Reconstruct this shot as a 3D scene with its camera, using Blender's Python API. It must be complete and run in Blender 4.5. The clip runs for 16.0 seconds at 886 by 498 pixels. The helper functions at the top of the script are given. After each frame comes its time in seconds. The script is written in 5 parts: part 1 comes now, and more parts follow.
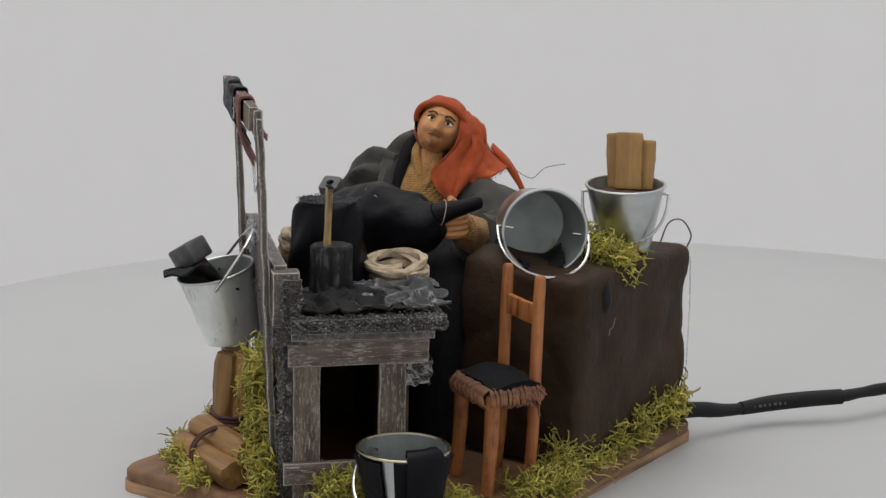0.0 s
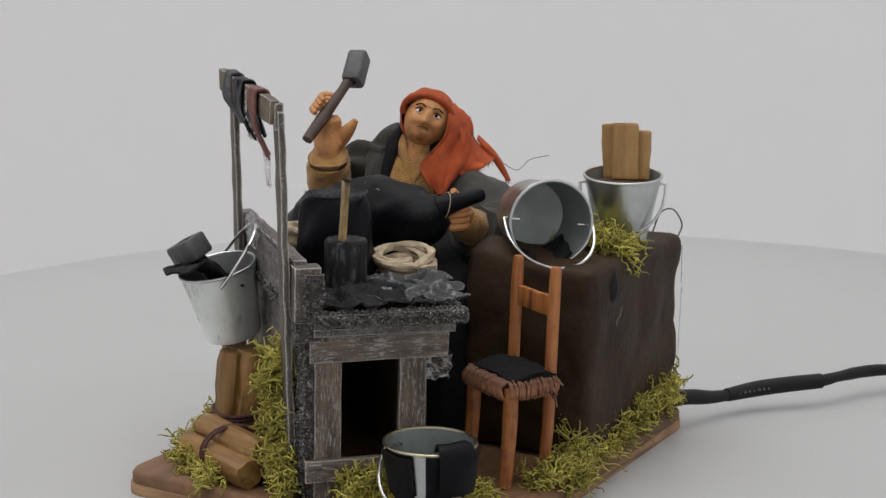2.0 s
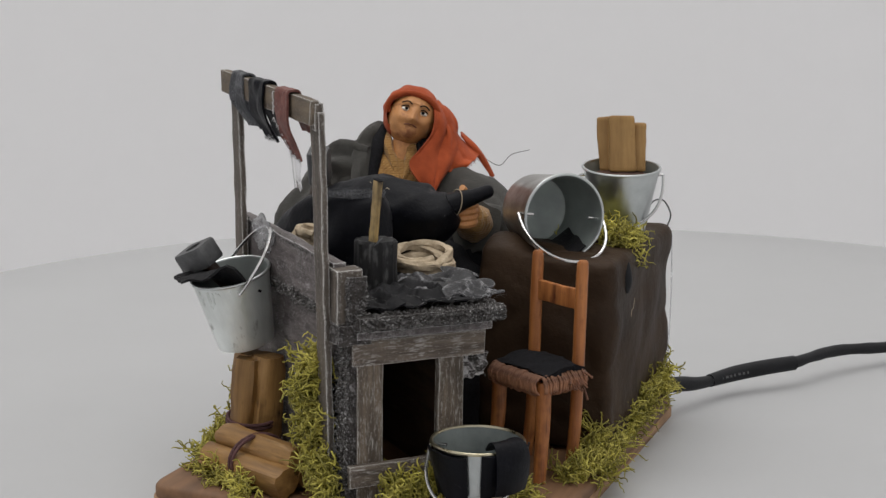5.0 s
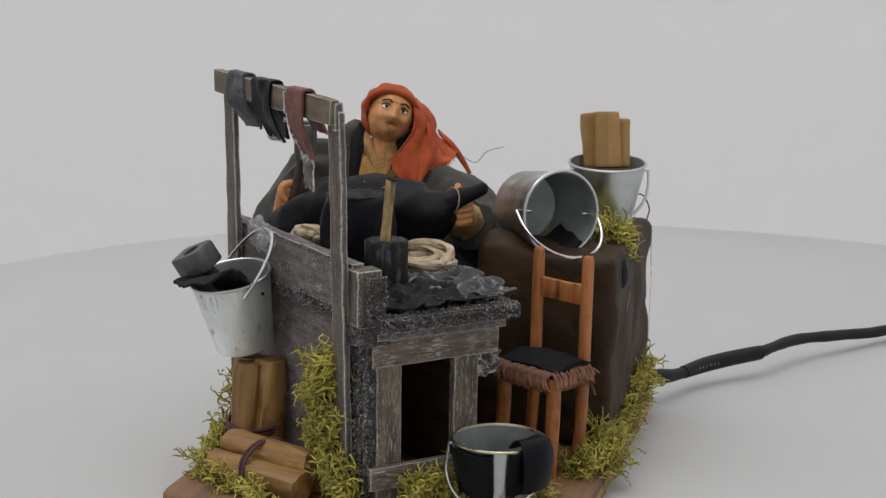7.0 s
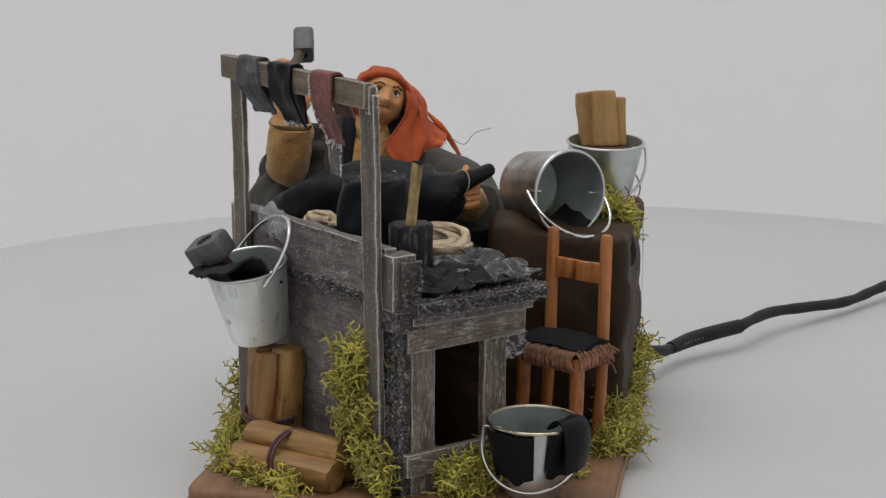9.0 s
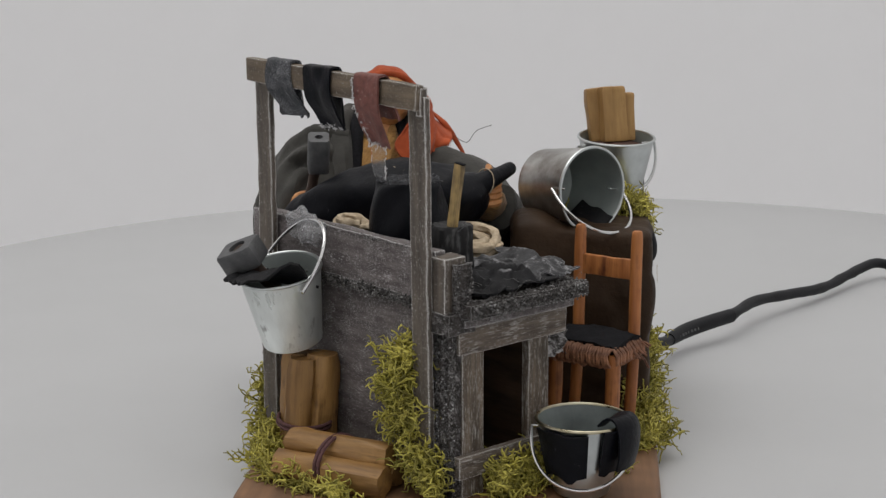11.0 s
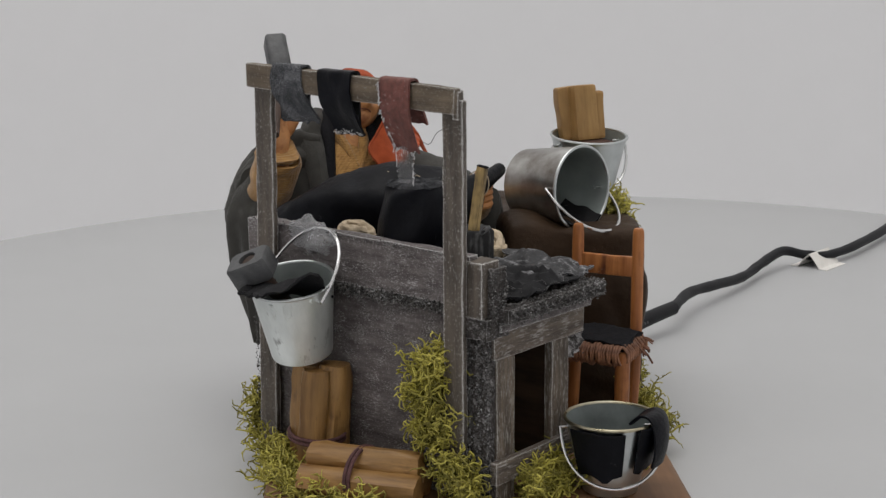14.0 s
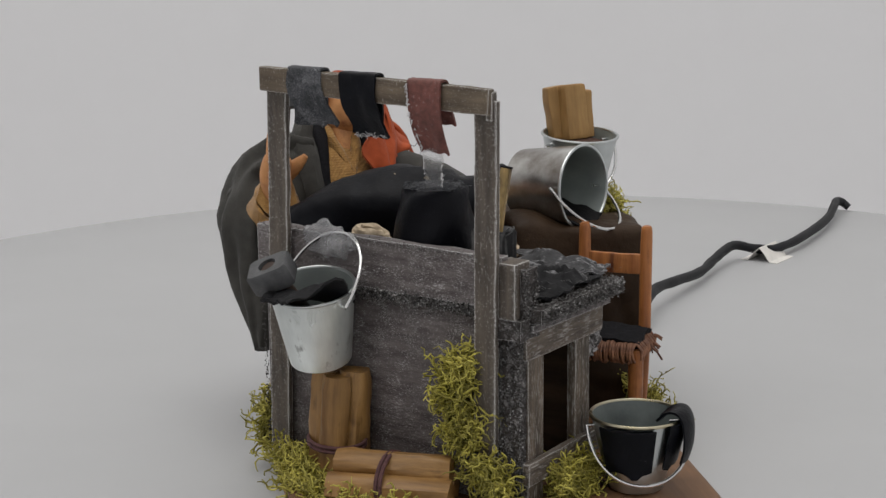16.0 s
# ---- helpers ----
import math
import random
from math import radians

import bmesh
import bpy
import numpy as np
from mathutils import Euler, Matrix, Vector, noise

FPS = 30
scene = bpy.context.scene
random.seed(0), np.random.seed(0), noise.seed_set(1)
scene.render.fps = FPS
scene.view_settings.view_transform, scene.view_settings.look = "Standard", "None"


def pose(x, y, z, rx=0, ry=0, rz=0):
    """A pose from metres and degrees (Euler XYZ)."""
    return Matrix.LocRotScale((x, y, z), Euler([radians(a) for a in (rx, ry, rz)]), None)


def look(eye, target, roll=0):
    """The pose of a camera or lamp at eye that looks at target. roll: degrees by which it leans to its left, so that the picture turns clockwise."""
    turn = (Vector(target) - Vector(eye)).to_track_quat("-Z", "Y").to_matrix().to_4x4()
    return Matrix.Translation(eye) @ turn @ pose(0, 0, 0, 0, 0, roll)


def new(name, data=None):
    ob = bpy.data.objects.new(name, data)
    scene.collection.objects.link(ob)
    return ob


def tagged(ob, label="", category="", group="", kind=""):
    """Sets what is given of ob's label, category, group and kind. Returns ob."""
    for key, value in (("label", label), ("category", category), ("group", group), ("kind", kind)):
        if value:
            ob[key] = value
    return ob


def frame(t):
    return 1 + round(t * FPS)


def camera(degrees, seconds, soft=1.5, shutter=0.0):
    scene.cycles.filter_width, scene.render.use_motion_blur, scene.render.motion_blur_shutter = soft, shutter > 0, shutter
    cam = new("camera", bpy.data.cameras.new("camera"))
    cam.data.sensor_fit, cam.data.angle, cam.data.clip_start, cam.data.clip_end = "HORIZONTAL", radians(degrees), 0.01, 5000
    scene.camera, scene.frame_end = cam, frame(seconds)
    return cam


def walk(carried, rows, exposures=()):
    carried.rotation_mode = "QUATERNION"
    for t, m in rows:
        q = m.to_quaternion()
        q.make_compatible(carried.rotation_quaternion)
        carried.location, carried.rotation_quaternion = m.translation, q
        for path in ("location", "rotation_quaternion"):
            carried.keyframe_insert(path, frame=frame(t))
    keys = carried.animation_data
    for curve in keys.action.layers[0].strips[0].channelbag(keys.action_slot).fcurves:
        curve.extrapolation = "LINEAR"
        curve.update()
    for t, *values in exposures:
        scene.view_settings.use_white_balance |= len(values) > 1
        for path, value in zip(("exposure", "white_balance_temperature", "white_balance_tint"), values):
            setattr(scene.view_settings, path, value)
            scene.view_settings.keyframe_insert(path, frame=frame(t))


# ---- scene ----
U = 0.01  # the plan below is in centimetres

cam = camera(31.2, 16.0, soft=1.4)
PATH = [
    (0, (0.4663, -0.0556, 0.1818), (0.2746, -0.0133, 0.1432), 1.3),
    (0.5, (0.4626, -0.0680, 0.1796), (0.2720, -0.0208, 0.1415), 1.3),
    (1, (0.4597, -0.0796, 0.1793), (0.2702, -0.0281, 0.1411), 1.3),
    (1.5, (0.4556, -0.0908, 0.1800), (0.2674, -0.0353, 0.1413), 1.4),
    (2, (0.4513, -0.1029, 0.1794), (0.2643, -0.0433, 0.1406), 1.4),
    (2.5, (0.4465, -0.1144, 0.1793), (0.2609, -0.0508, 0.1402), 1.4),
    (3, (0.4423, -0.1262, 0.1793), (0.2582, -0.0585, 0.1400), 1.3),
    (3.5, (0.4372, -0.1368, 0.1785), (0.2545, -0.0653, 0.1393), 1.2),
    (4, (0.4321, -0.1483, 0.1782), (0.2510, -0.0728, 0.1391), 1.2),
    (6.5, (0.4037, -0.2020, 0.1775), (0.2327, -0.1057, 0.1387), 0.7),
    (7, (0.3962, -0.2138, 0.1777), (0.2279, -0.1131, 0.1387), 0.9),
    (7.5, (0.3893, -0.2234, 0.1770), (0.2232, -0.1191, 0.1380), 0.6),
    (8, (0.3811, -0.2339, 0.1769), (0.2175, -0.1259, 0.1373), 0.5),
    (8.5, (0.3743, -0.2432, 0.1770), (0.2131, -0.1318, 0.1366), 0.5),
    (9, (0.3651, -0.2543, 0.1761), (0.2070, -0.1389, 0.1353), 0.4),
    (11.5, (0.3226, -0.3016, 0.1795), (0.1776, -0.1704, 0.1375), -0.2),
    (12, (0.3131, -0.3100, 0.1791), (0.1714, -0.1752, 0.1373), -0.3),
    (12.5, (0.3038, -0.3181, 0.1796), (0.1655, -0.1798, 0.1375), -0.3),
    (13, (0.2935, -0.3268, 0.1796), (0.1590, -0.1849, 0.1375), -0.3),
    (13.5, (0.2838, -0.3348, 0.1794), (0.1530, -0.1895, 0.1374), -0.4),
    (14, (0.2726, -0.3427, 0.1800), (0.1459, -0.1939, 0.1376), -0.3),
    (14.5, (0.2619, -0.3502, 0.1798), (0.1390, -0.1982, 0.1373), -0.3),
    (15, (0.2524, -0.3570, 0.1802), (0.1328, -0.2025, 0.1376), -0.3),
    (15.5, (0.2425, -0.3632, 0.1804), (0.1262, -0.2062, 0.1376), -0.3),
    (16, (0.2326, -0.3703, 0.1801), (0.1199, -0.2107, 0.1377), -0.5),
]
walk(cam, [(t, look(eye, target, roll)) for t, eye, target, roll in PATH], exposures=[(0, -0.07), (8, -0.08), (11.5, -0.17), (14, -0.20), (16, -0.20)])

# ---- light: a white photo studio with one large soft box overhead ----
world = bpy.data.worlds.new("studio")
world.use_nodes = True
world.node_tree.nodes["Background"].inputs[0].default_value = (1.0, 0.975, 0.955, 1)
world.node_tree.nodes["Background"].inputs[1].default_value = 0.76
scene.world = world


def softbox(name, eye, target, sx, sy, watts, colour):
    lamp = bpy.data.lights.new(name, "AREA")
    lamp.shape, lamp.size, lamp.size_y = "RECTANGLE", sx, sy
    lamp.energy, lamp.color = watts, colour
    ob = new(name, lamp)
    ob.matrix_world = look(eye, target)
    return tagged(ob, "large white softbox lamp over the table", "lamp")


softbox("softbox", (-0.10, -0.10, 1.25), (-0.04, 0.07, 0.0), 1.1, 1.1, 9.2, (1.0, 0.98, 0.95))


# ---- materials ----
def surf(name, c1, c2, scale=200.0, stretch=(1, 1, 1), rough=(0.6, 0.9), bump=0.2, metal=0.0, c3=None, scale3=900.0, amount3=0.3,
         edge=None, edge_width=0.0006, bump_scale=None, detail=6.0, random=0.0, depth=0.0005, spec=0.5, sheen=0.0, vary=(0.78, 1.15)):
    """Two colours mixed by a stretched noise, a third in fine specks or streaks, and worn edges."""
    m = bpy.data.materials.new(name)
    m.use_nodes = True
    nt = m.node_tree
    N, L = nt.nodes, nt.links
    b = N["Principled BSDF"]
    co = N.new("ShaderNodeTexCoord")
    mp = N.new("ShaderNodeMapping")
    mp.inputs["Scale"].default_value = stretch
    L.new(co.outputs["Object"], mp.inputs["Vector"])

    def noise_node(s, d, src):
        n = N.new("ShaderNodeTexNoise")
        n.inputs["Scale"].default_value, n.inputs["Detail"].default_value, n.inputs["Roughness"].default_value = s, d, 0.62
        L.new(src, n.inputs["Vector"])
        return n.outputs["Fac"]

    def ramp(fac, lo, hi):
        r = N.new("ShaderNodeMapRange")
        r.inputs["From Min"].default_value, r.inputs["From Max"].default_value = lo, hi
        L.new(fac, r.inputs["Value"])
        return r.outputs["Result"]

    def mix(fac, a, bb):
        x = N.new("ShaderNodeMix")
        x.data_type = "RGBA"
        for sock, v in ((x.inputs["Factor"], fac), (x.inputs["A"], a), (x.inputs["B"], bb)):
            if isinstance(v, (tuple, list)):
                sock.default_value = (*v[:3], 1)
            elif isinstance(v, float):
                sock.default_value = v
            else:
                L.new(v, sock)
        return x.outputs["Result"]

    n1 = noise_node(scale, detail, mp.outputs["Vector"])
    col = mix(ramp(n1, 0.32, 0.68), c1, c2)
    if c3:
        mp3 = N.new("ShaderNodeMapping")
        mp3.inputs["Scale"].default_value = [q ** 0.85 for q in stretch]
        L.new(co.outputs["Object"], mp3.inputs["Vector"])
        n3 = noise_node(scale3, 5.0, mp3.outputs["Vector"])
        patch = noise_node(170.0, 2.0, co.outputs["Object"])
        both = N.new("ShaderNodeMath")
        both.operation = "MULTIPLY_ADD"
        L.new(patch, both.inputs[0])
        both.inputs[1].default_value = 0.35
        sub = N.new("ShaderNodeMath")
        sub.operation = "SUBTRACT"
        L.new(n3, sub.inputs[0])
        sub.inputs[1].default_value = 0.175
        L.new(sub.outputs["Value"], both.inputs[2])
        n3 = both.outputs["Value"]
        col = mix(ramp(n3, 0.70 - amount3 * 0.5, 0.86 - amount3 * 0.4), col, c3)
    big = noise_node(scale * 0.13 + 20, 3.0, co.outputs["Object"])
    dark = N.new("ShaderNodeMapRange")
    dark.inputs["From Min"].default_value, dark.inputs["From Max"].default_value = 0.3, 0.7
    dark.inputs["To Min"].default_value, dark.inputs["To Max"].default_value = vary
    L.new(big, dark.inputs["Value"])
    hsv = N.new("ShaderNodeHueSaturation")
    L.new(col, hsv.inputs["Color"])
    L.new(dark.outputs["Result"], hsv.inputs["Value"])
    col = hsv.outputs["Color"]
    if random:
        info = N.new("ShaderNodeNewGeometry")
        rr = N.new("ShaderNodeMapRange")
        rr.inputs["To Min"].default_value, rr.inputs["To Max"].default_value = 1 - random, 1 + random
        L.new(info.outputs["Random Per Island"], rr.inputs["Value"])
        h2 = N.new("ShaderNodeHueSaturation")
        L.new(col, h2.inputs["Color"])
        L.new(rr.outputs["Result"], h2.inputs["Value"])
        col = h2.outputs["Color"]
    if edge:
        bev = N.new("ShaderNodeBevel")
        bev.samples = 6
        bev.inputs["Radius"].default_value = edge_width
        geo = N.new("ShaderNodeNewGeometry")
        dot = N.new("ShaderNodeVectorMath")
        dot.operation = "DOT_PRODUCT"
        L.new(bev.outputs["Normal"], dot.inputs[0])
        L.new(geo.outputs["True Normal"], dot.inputs[1])
        ne = noise_node(1400.0, 3.0, co.outputs["Object"])
        add = N.new("ShaderNodeMath")
        add.operation = "MULTIPLY_ADD"
        L.new(ne, add.inputs[0])
        add.inputs[1].default_value = 0.22
        L.new(dot.outputs["Value"], add.inputs[2])
        col = mix(ramp(add.outputs["Value"], 1.09, 0.96), col, edge)
    L.new(col, b.inputs["Base Color"])
    rg = N.new("ShaderNodeMapRange")
    rg.inputs["To Min"].default_value, rg.inputs["To Max"].default_value = rough
    L.new(n1, rg.inputs["Value"])
    L.new(rg.outputs["Result"], b.inputs["Roughness"])
    b.inputs["Metallic"].default_value = metal
    b.inputs["Specular IOR Level"].default_value = spec
    if sheen:
        b.inputs["Sheen Weight"].default_value = sheen
    if bump:
        nb = noise_node(bump_scale or scale * 2.5, 5.0, mp.outputs["Vector"])
        bp = N.new("ShaderNodeBump")
        bp.inputs["Strength"].default_value, bp.inputs["Distance"].default_value = bump, depth
        L.new(nb, bp.inputs["Height"])
        L.new(bp.outputs["Normal"], b.inputs["Normal"])
    return m


def knit(name, c1, c2, scale):
    """Coarse woven or knitted cloth: crossed waves under a stain noise."""
    m = surf(name, c1, c2, scale=300, rough=(0.85, 0.95), bump=0, sheen=0.3, spec=0.2)
    nt = m.node_tree
    N, L = nt.nodes, nt.links
    co = N.new("ShaderNodeTexCoord")
    heights = []
    for axis in ("Z", "X"):
        w = N.new("ShaderNodeTexWave")
        w.bands_direction = axis
        w.inputs["Scale"].default_value, w.inputs["Distortion"].default_value = scale, 1.5
        w.inputs["Detail Scale"].default_value = 2.0
        L.new(co.outputs["Object"], w.inputs["Vector"])
        heights.append(w.outputs["Fac"])
    add = N.new("ShaderNodeMath")
    L.new(heights[0], add.inputs[0])
    L.new(heights[1], add.inputs[1])
    bp = N.new("ShaderNodeBump")
    bp.inputs["Strength"].default_value, bp.inputs["Distance"].default_value = 0.4, 0.0004
    L.new(add.outputs["Value"], bp.inputs["Height"])
    L.new(bp.outputs["Normal"], N["Principled BSDF"].inputs["Normal"])
    return m


WHITE_TABLE = surf("white_table", (0.430, 0.436, 0.445), (0.444, 0.450, 0.459), scale=5, rough=(0.45, 0.5), bump=0.02, bump_scale=300, spec=0.25, vary=(0.99, 1.01))
WALL = surf("white_wall", (0.808, 0.810, 0.822), (0.818, 0.820, 0.832), scale=0.6, rough=(0.9, 1.0), bump=0, vary=(0.995, 1.005), spec=0.1)
PLYTOP = surf("stained_board", (0.12, 0.06, 0.028), (0.22, 0.115, 0.056), scale=160, stretch=(0.10, 1, 1), rough=(0.5, 0.75), bump=0.3)
PLYEDGE = surf("ply_edge", (0.14, 0.072, 0.036), (0.43, 0.265, 0.145), scale=330, stretch=(0.06, 0.06, 1.6), rough=(0.6, 0.9), bump=0.4)
GREYWOOD = surf("grey_wood", (0.055, 0.045, 0.044), (0.172, 0.15, 0.148), scale=420, stretch=(0.22, 1, 1), rough=(0.65, 0.85), bump=0.8,
                c3=(0.55, 0.54, 0.54), scale3=4200, amount3=0.27, edge=(0.72, 0.72, 0.72), edge_width=0.0007)
GREYPOST = surf("grey_post_wood", (0.055, 0.045, 0.037), (0.14, 0.115, 0.093), scale=420, stretch=(1, 1, 0.08), rough=(0.6, 0.85), bump=0.5,
                c3=(0.36, 0.35, 0.34), scale3=2800, amount3=0.16, edge=(0.85, 0.84, 0.82), edge_width=0.0009)
BROWNRAIL = surf("brown_rail_wood", (0.075, 0.056, 0.038), (0.17, 0.13, 0.09), scale=420, stretch=(0.08, 1, 1), rough=(0.6, 0.85), bump=0.5,
                 c3=(0.30, 0.29, 0.28), scale3=3000, amount3=0.12, edge=(0.62, 0.61, 0.59), edge_width=0.0007)
FRONTWOOD = surf("brushed_front_wood", (0.045, 0.033, 0.024), (0.19, 0.152, 0.12), scale=420, stretch=(1, 0.10, 1), rough=(0.6, 0.85), bump=0.7,
                 c3=(0.44, 0.42, 0.40), scale3=2000, amount3=0.34, edge=(0.66, 0.65, 0.63), edge_width=0.0007)
FRONTLEG = surf("brushed_leg_wood", (0.045, 0.033, 0.023), (0.19, 0.148, 0.11), scale=420, stretch=(1, 1, 0.10), rough=(0.6, 0.85), bump=0.7,
                c3=(0.44, 0.42, 0.39), scale3=2000, amount3=0.34, edge=(0.66, 0.65, 0.63), edge_width=0.0007)
CRUST = surf("crusty_edge", (0.009, 0.007, 0.006), (0.072, 0.062, 0.058), scale=420, stretch=(0.7, 0.7, 0.7), rough=(0.7, 0.95), bump=1.0, depth=0.0014, bump_scale=900,
             c3=(0.60, 0.60, 0.61), scale3=2600, amount3=0.22, edge=(0.40, 0.39, 0.39), edge_width=0.0003)
# plain dark brown, for the bench's inner and back walls only
DARKBOARD = surf("dark_brown_board", (0.05, 0.03, 0.02), (0.12, 0.075, 0.05), scale=260, stretch=(0.15, 1, 1), rough=(0.6, 0.85), bump=0.5, spec=0.3)
# darker than dull_tin_inside; only the standing bucket has it
TINDEEP = surf("darker_tin_inside", (0.13, 0.15, 0.148), (0.24, 0.27, 0.265), scale=70, rough=(0.4, 0.65), bump=0.15, metal=0.5)
SLATE = surf("slate_rag", (0.010, 0.010, 0.0115), (0.045, 0.045, 0.049), scale=240, rough=(0.45, 0.75), bump=0.6, spec=0.35,
             c3=(0.16, 0.16, 0.165), scale3=600, amount3=0.2, edge=(0.24, 0.24, 0.25), edge_width=0.0006)
BROWNPAPER = surf("brown_wrap", (0.026, 0.0150, 0.0085), (0.050, 0.030, 0.0175), scale=60, spec=0.16, rough=(0.45, 0.68), bump=0.55, bump_scale=95, depth=0.002)
BLACKCLOTH = surf("black_leather", (0.0024, 0.0027, 0.0045), (0.0055, 0.0060, 0.009), scale=120, rough=(0.34, 0.55), bump=0.5, bump_scale=420, spec=0.13,
                  c3=(0.09, 0.09, 0.10), scale3=900, amount3=0.06)
BLACKFUZZ = surf("black_fabric", (0.0035, 0.0035, 0.0045), (0.012, 0.012, 0.015), scale=900, rough=(0.8, 0.95), bump=0.8, bump_scale=1500, spec=0.2)
GREYFABRIC = surf("grey_fabric", (0.014, 0.016, 0.02), (0.055, 0.06, 0.068), scale=1500, rough=(0.85, 0.95), bump=0.9, bump_scale=1800,
                  c3=(0.30, 0.30, 0.32), scale3=3600, amount3=0.40)
REDLEATHER = surf("red_leather", (0.10, 0.032, 0.026), (0.19, 0.07, 0.055), scale=500, rough=(0.5, 0.8), bump=0.4,
                  c3=(0.45, 0.38, 0.37), scale3=900, amount3=0.14)
TIN = surf("galvanised_tin", (0.50, 0.53, 0.53), (0.66, 0.69, 0.69), scale=90, rough=(0.22, 0.4), bump=0.1, metal=1.0)
# c3 paints dark streaks in for reflected stripes, and for drips and smears
TINPAINT = surf("white_smeared_tin", (0.58, 0.62, 0.61), (0.88, 0.92, 0.91), scale=70, stretch=(1, 1, 0.3), rough=(0.18, 0.5), bump=0.5, bump_scale=160, depth=0.0006, metal=0.6,
                c3=(0.13, 0.13, 0.125), scale3=230, amount3=0.2)
TINSMOKE = surf("sooty_tin", (0.20, 0.175, 0.155), (0.62, 0.63, 0.62), scale=55, rough=(0.25, 0.4), bump=0.1, metal=0.9)
TININ = surf("dull_tin_inside", (0.30, 0.335, 0.325), (0.42, 0.46, 0.445), scale=60, rough=(0.4, 0.6), bump=0.1, metal=0.6)
BRASSRIM = surf("yellowed_rim", (0.42, 0.37, 0.24), (0.62, 0.58, 0.45), scale=200, rough=(0.2, 0.4), bump=0.1, metal=1.0)
WIRE = surf("bright_wire", (0.65, 0.65, 0.65), (0.75, 0.75, 0.75), scale=100, rough=(0.12, 0.25), bump=0, metal=1.0)
CHAIRWOOD = surf("orange_chair_wood", (0.25, 0.08, 0.021), (0.54, 0.215, 0.066), scale=260, stretch=(1, 1, 0.08), rough=(0.35, 0.6), bump=0.4,
                 c3=(0.09, 0.022, 0.008), scale3=200, amount3=0.36)
STRAW = surf("red_brown_straw", (0.08, 0.028, 0.016), (0.22, 0.095, 0.05), scale=300, rough=(0.5, 0.8), bump=0.5, random=0.35)
STRAWRAND = surf("straw_strand", (0.10, 0.036, 0.019), (0.32, 0.15, 0.078), scale=300, rough=(0.45, 0.8), bump=0.5, vary=(0.5, 1.35))
GRAIN = surf("pale_crust_grain", (0.018, 0.016, 0.015), (0.15, 0.142, 0.138), scale=900, rough=(0.8, 0.95), bump=0.5, random=0.6,
             c3=(0.50, 0.50, 0.50), scale3=1500, amount3=0.34)
LOG = surf("varnished_log", (0.15, 0.07, 0.018), (0.40, 0.225, 0.075), scale=210, stretch=(1, 1, 0.10), rough=(0.4, 0.6), bump=0.4,
           c3=(0.07, 0.035, 0.012), scale3=200, amount3=0.22)
KINDLING = surf("yellow_kindling", (0.25, 0.135, 0.04), (0.42, 0.25, 0.09), scale=240, stretch=(1, 1, 0.12), rough=(0.45, 0.7), bump=0.3,
                c3=(0.15, 0.07, 0.02), scale3=260, amount3=0.15)
SOOT = surf("black_rag_cloth", (0.0035, 0.0035, 0.0045), (0.011, 0.011, 0.013), scale=300, rough=(0.5, 0.8), bump=0.6, spec=0.25,
            c3=(0.10, 0.10, 0.11), scale3=700, amount3=0.08)
BAMBOO = surf("split_bamboo", (0.47, 0.31, 0.11), (0.66, 0.48, 0.21), scale=200, stretch=(1, 1, 0.1), rough=(0.4, 0.6), bump=0.2,
              c3=(0.02, 0.014, 0.010), scale3=170, amount3=0.6)
TWINE = surf("dark_twine", (0.07, 0.028, 0.03), (0.13, 0.06, 0.06), scale=900, rough=(0.8, 0.9), bump=0.5)
ROPE = surf("cream_rope", (0.36, 0.28, 0.185), (0.58, 0.48, 0.35), scale=500, rough=(0.8, 0.95), bump=0.5)
MOSS = surf("yellow_green_moss", (0.28, 0.25, 0.035), (0.55, 0.49, 0.11), scale=110, rough=(0.6, 0.85), bump=0.3, bump_scale=1500, random=0.5)
CABLE = surf("black_cable", (0.006, 0.0065, 0.008), (0.013, 0.014, 0.017), scale=120, rough=(0.45, 0.65), bump=0.2, bump_scale=700, spec=0.25)
TAPE = surf("white_tape", (0.7, 0.68, 0.64), (0.76, 0.74, 0.71), scale=200, rough=(0.6, 0.8), bump=0.1)
IRON = surf("grey_painted_iron", (0.052, 0.053, 0.056), (0.10, 0.102, 0.106), scale=260, rough=(0.45, 0.7), bump=0.5, bump_scale=500, c3=(0.16, 0.16, 0.165), scale3=700, amount3=0.12)
HANDLEWOOD = surf("dark_handle_wood", (0.035, 0.02, 0.014), (0.075, 0.045, 0.032), scale=240, rough=(0.5, 0.7), bump=0.3)
WHITELINT = surf("white_lint", (0.5, 0.5, 0.51), (0.68, 0.68, 0.69), scale=500, rough=(0.7, 0.9), bump=0.2)
GLUE = surf("dried_clear_glue", (0.72, 0.73, 0.75), (0.85, 0.86, 0.88), scale=200, rough=(0.15, 0.35), bump=0.4)
_g = GLUE.node_tree.nodes["Principled BSDF"].inputs
_g["Transmission Weight"].default_value, _g["IOR"].default_value = 0.75, 1.15
CLEARGLUE = surf("clear_glue_film", (0.93, 0.93, 0.94), (0.97, 0.97, 0.98), scale=200, rough=(0.08, 0.3), bump=0.25)
_g = CLEARGLUE.node_tree.nodes["Principled BSDF"].inputs
_g["Transmission Weight"].default_value, _g["IOR"].default_value = 0.96, 1.06
POTCLAY = surf("black_ribbed_clay", (0.006, 0.006, 0.007), (0.02, 0.02, 0.021), scale=260, stretch=(1, 1, 0.2), rough=(0.5, 0.8), bump=0.6, spec=0.3,
               c3=(0.13, 0.13, 0.13), scale3=300, amount3=0.3)
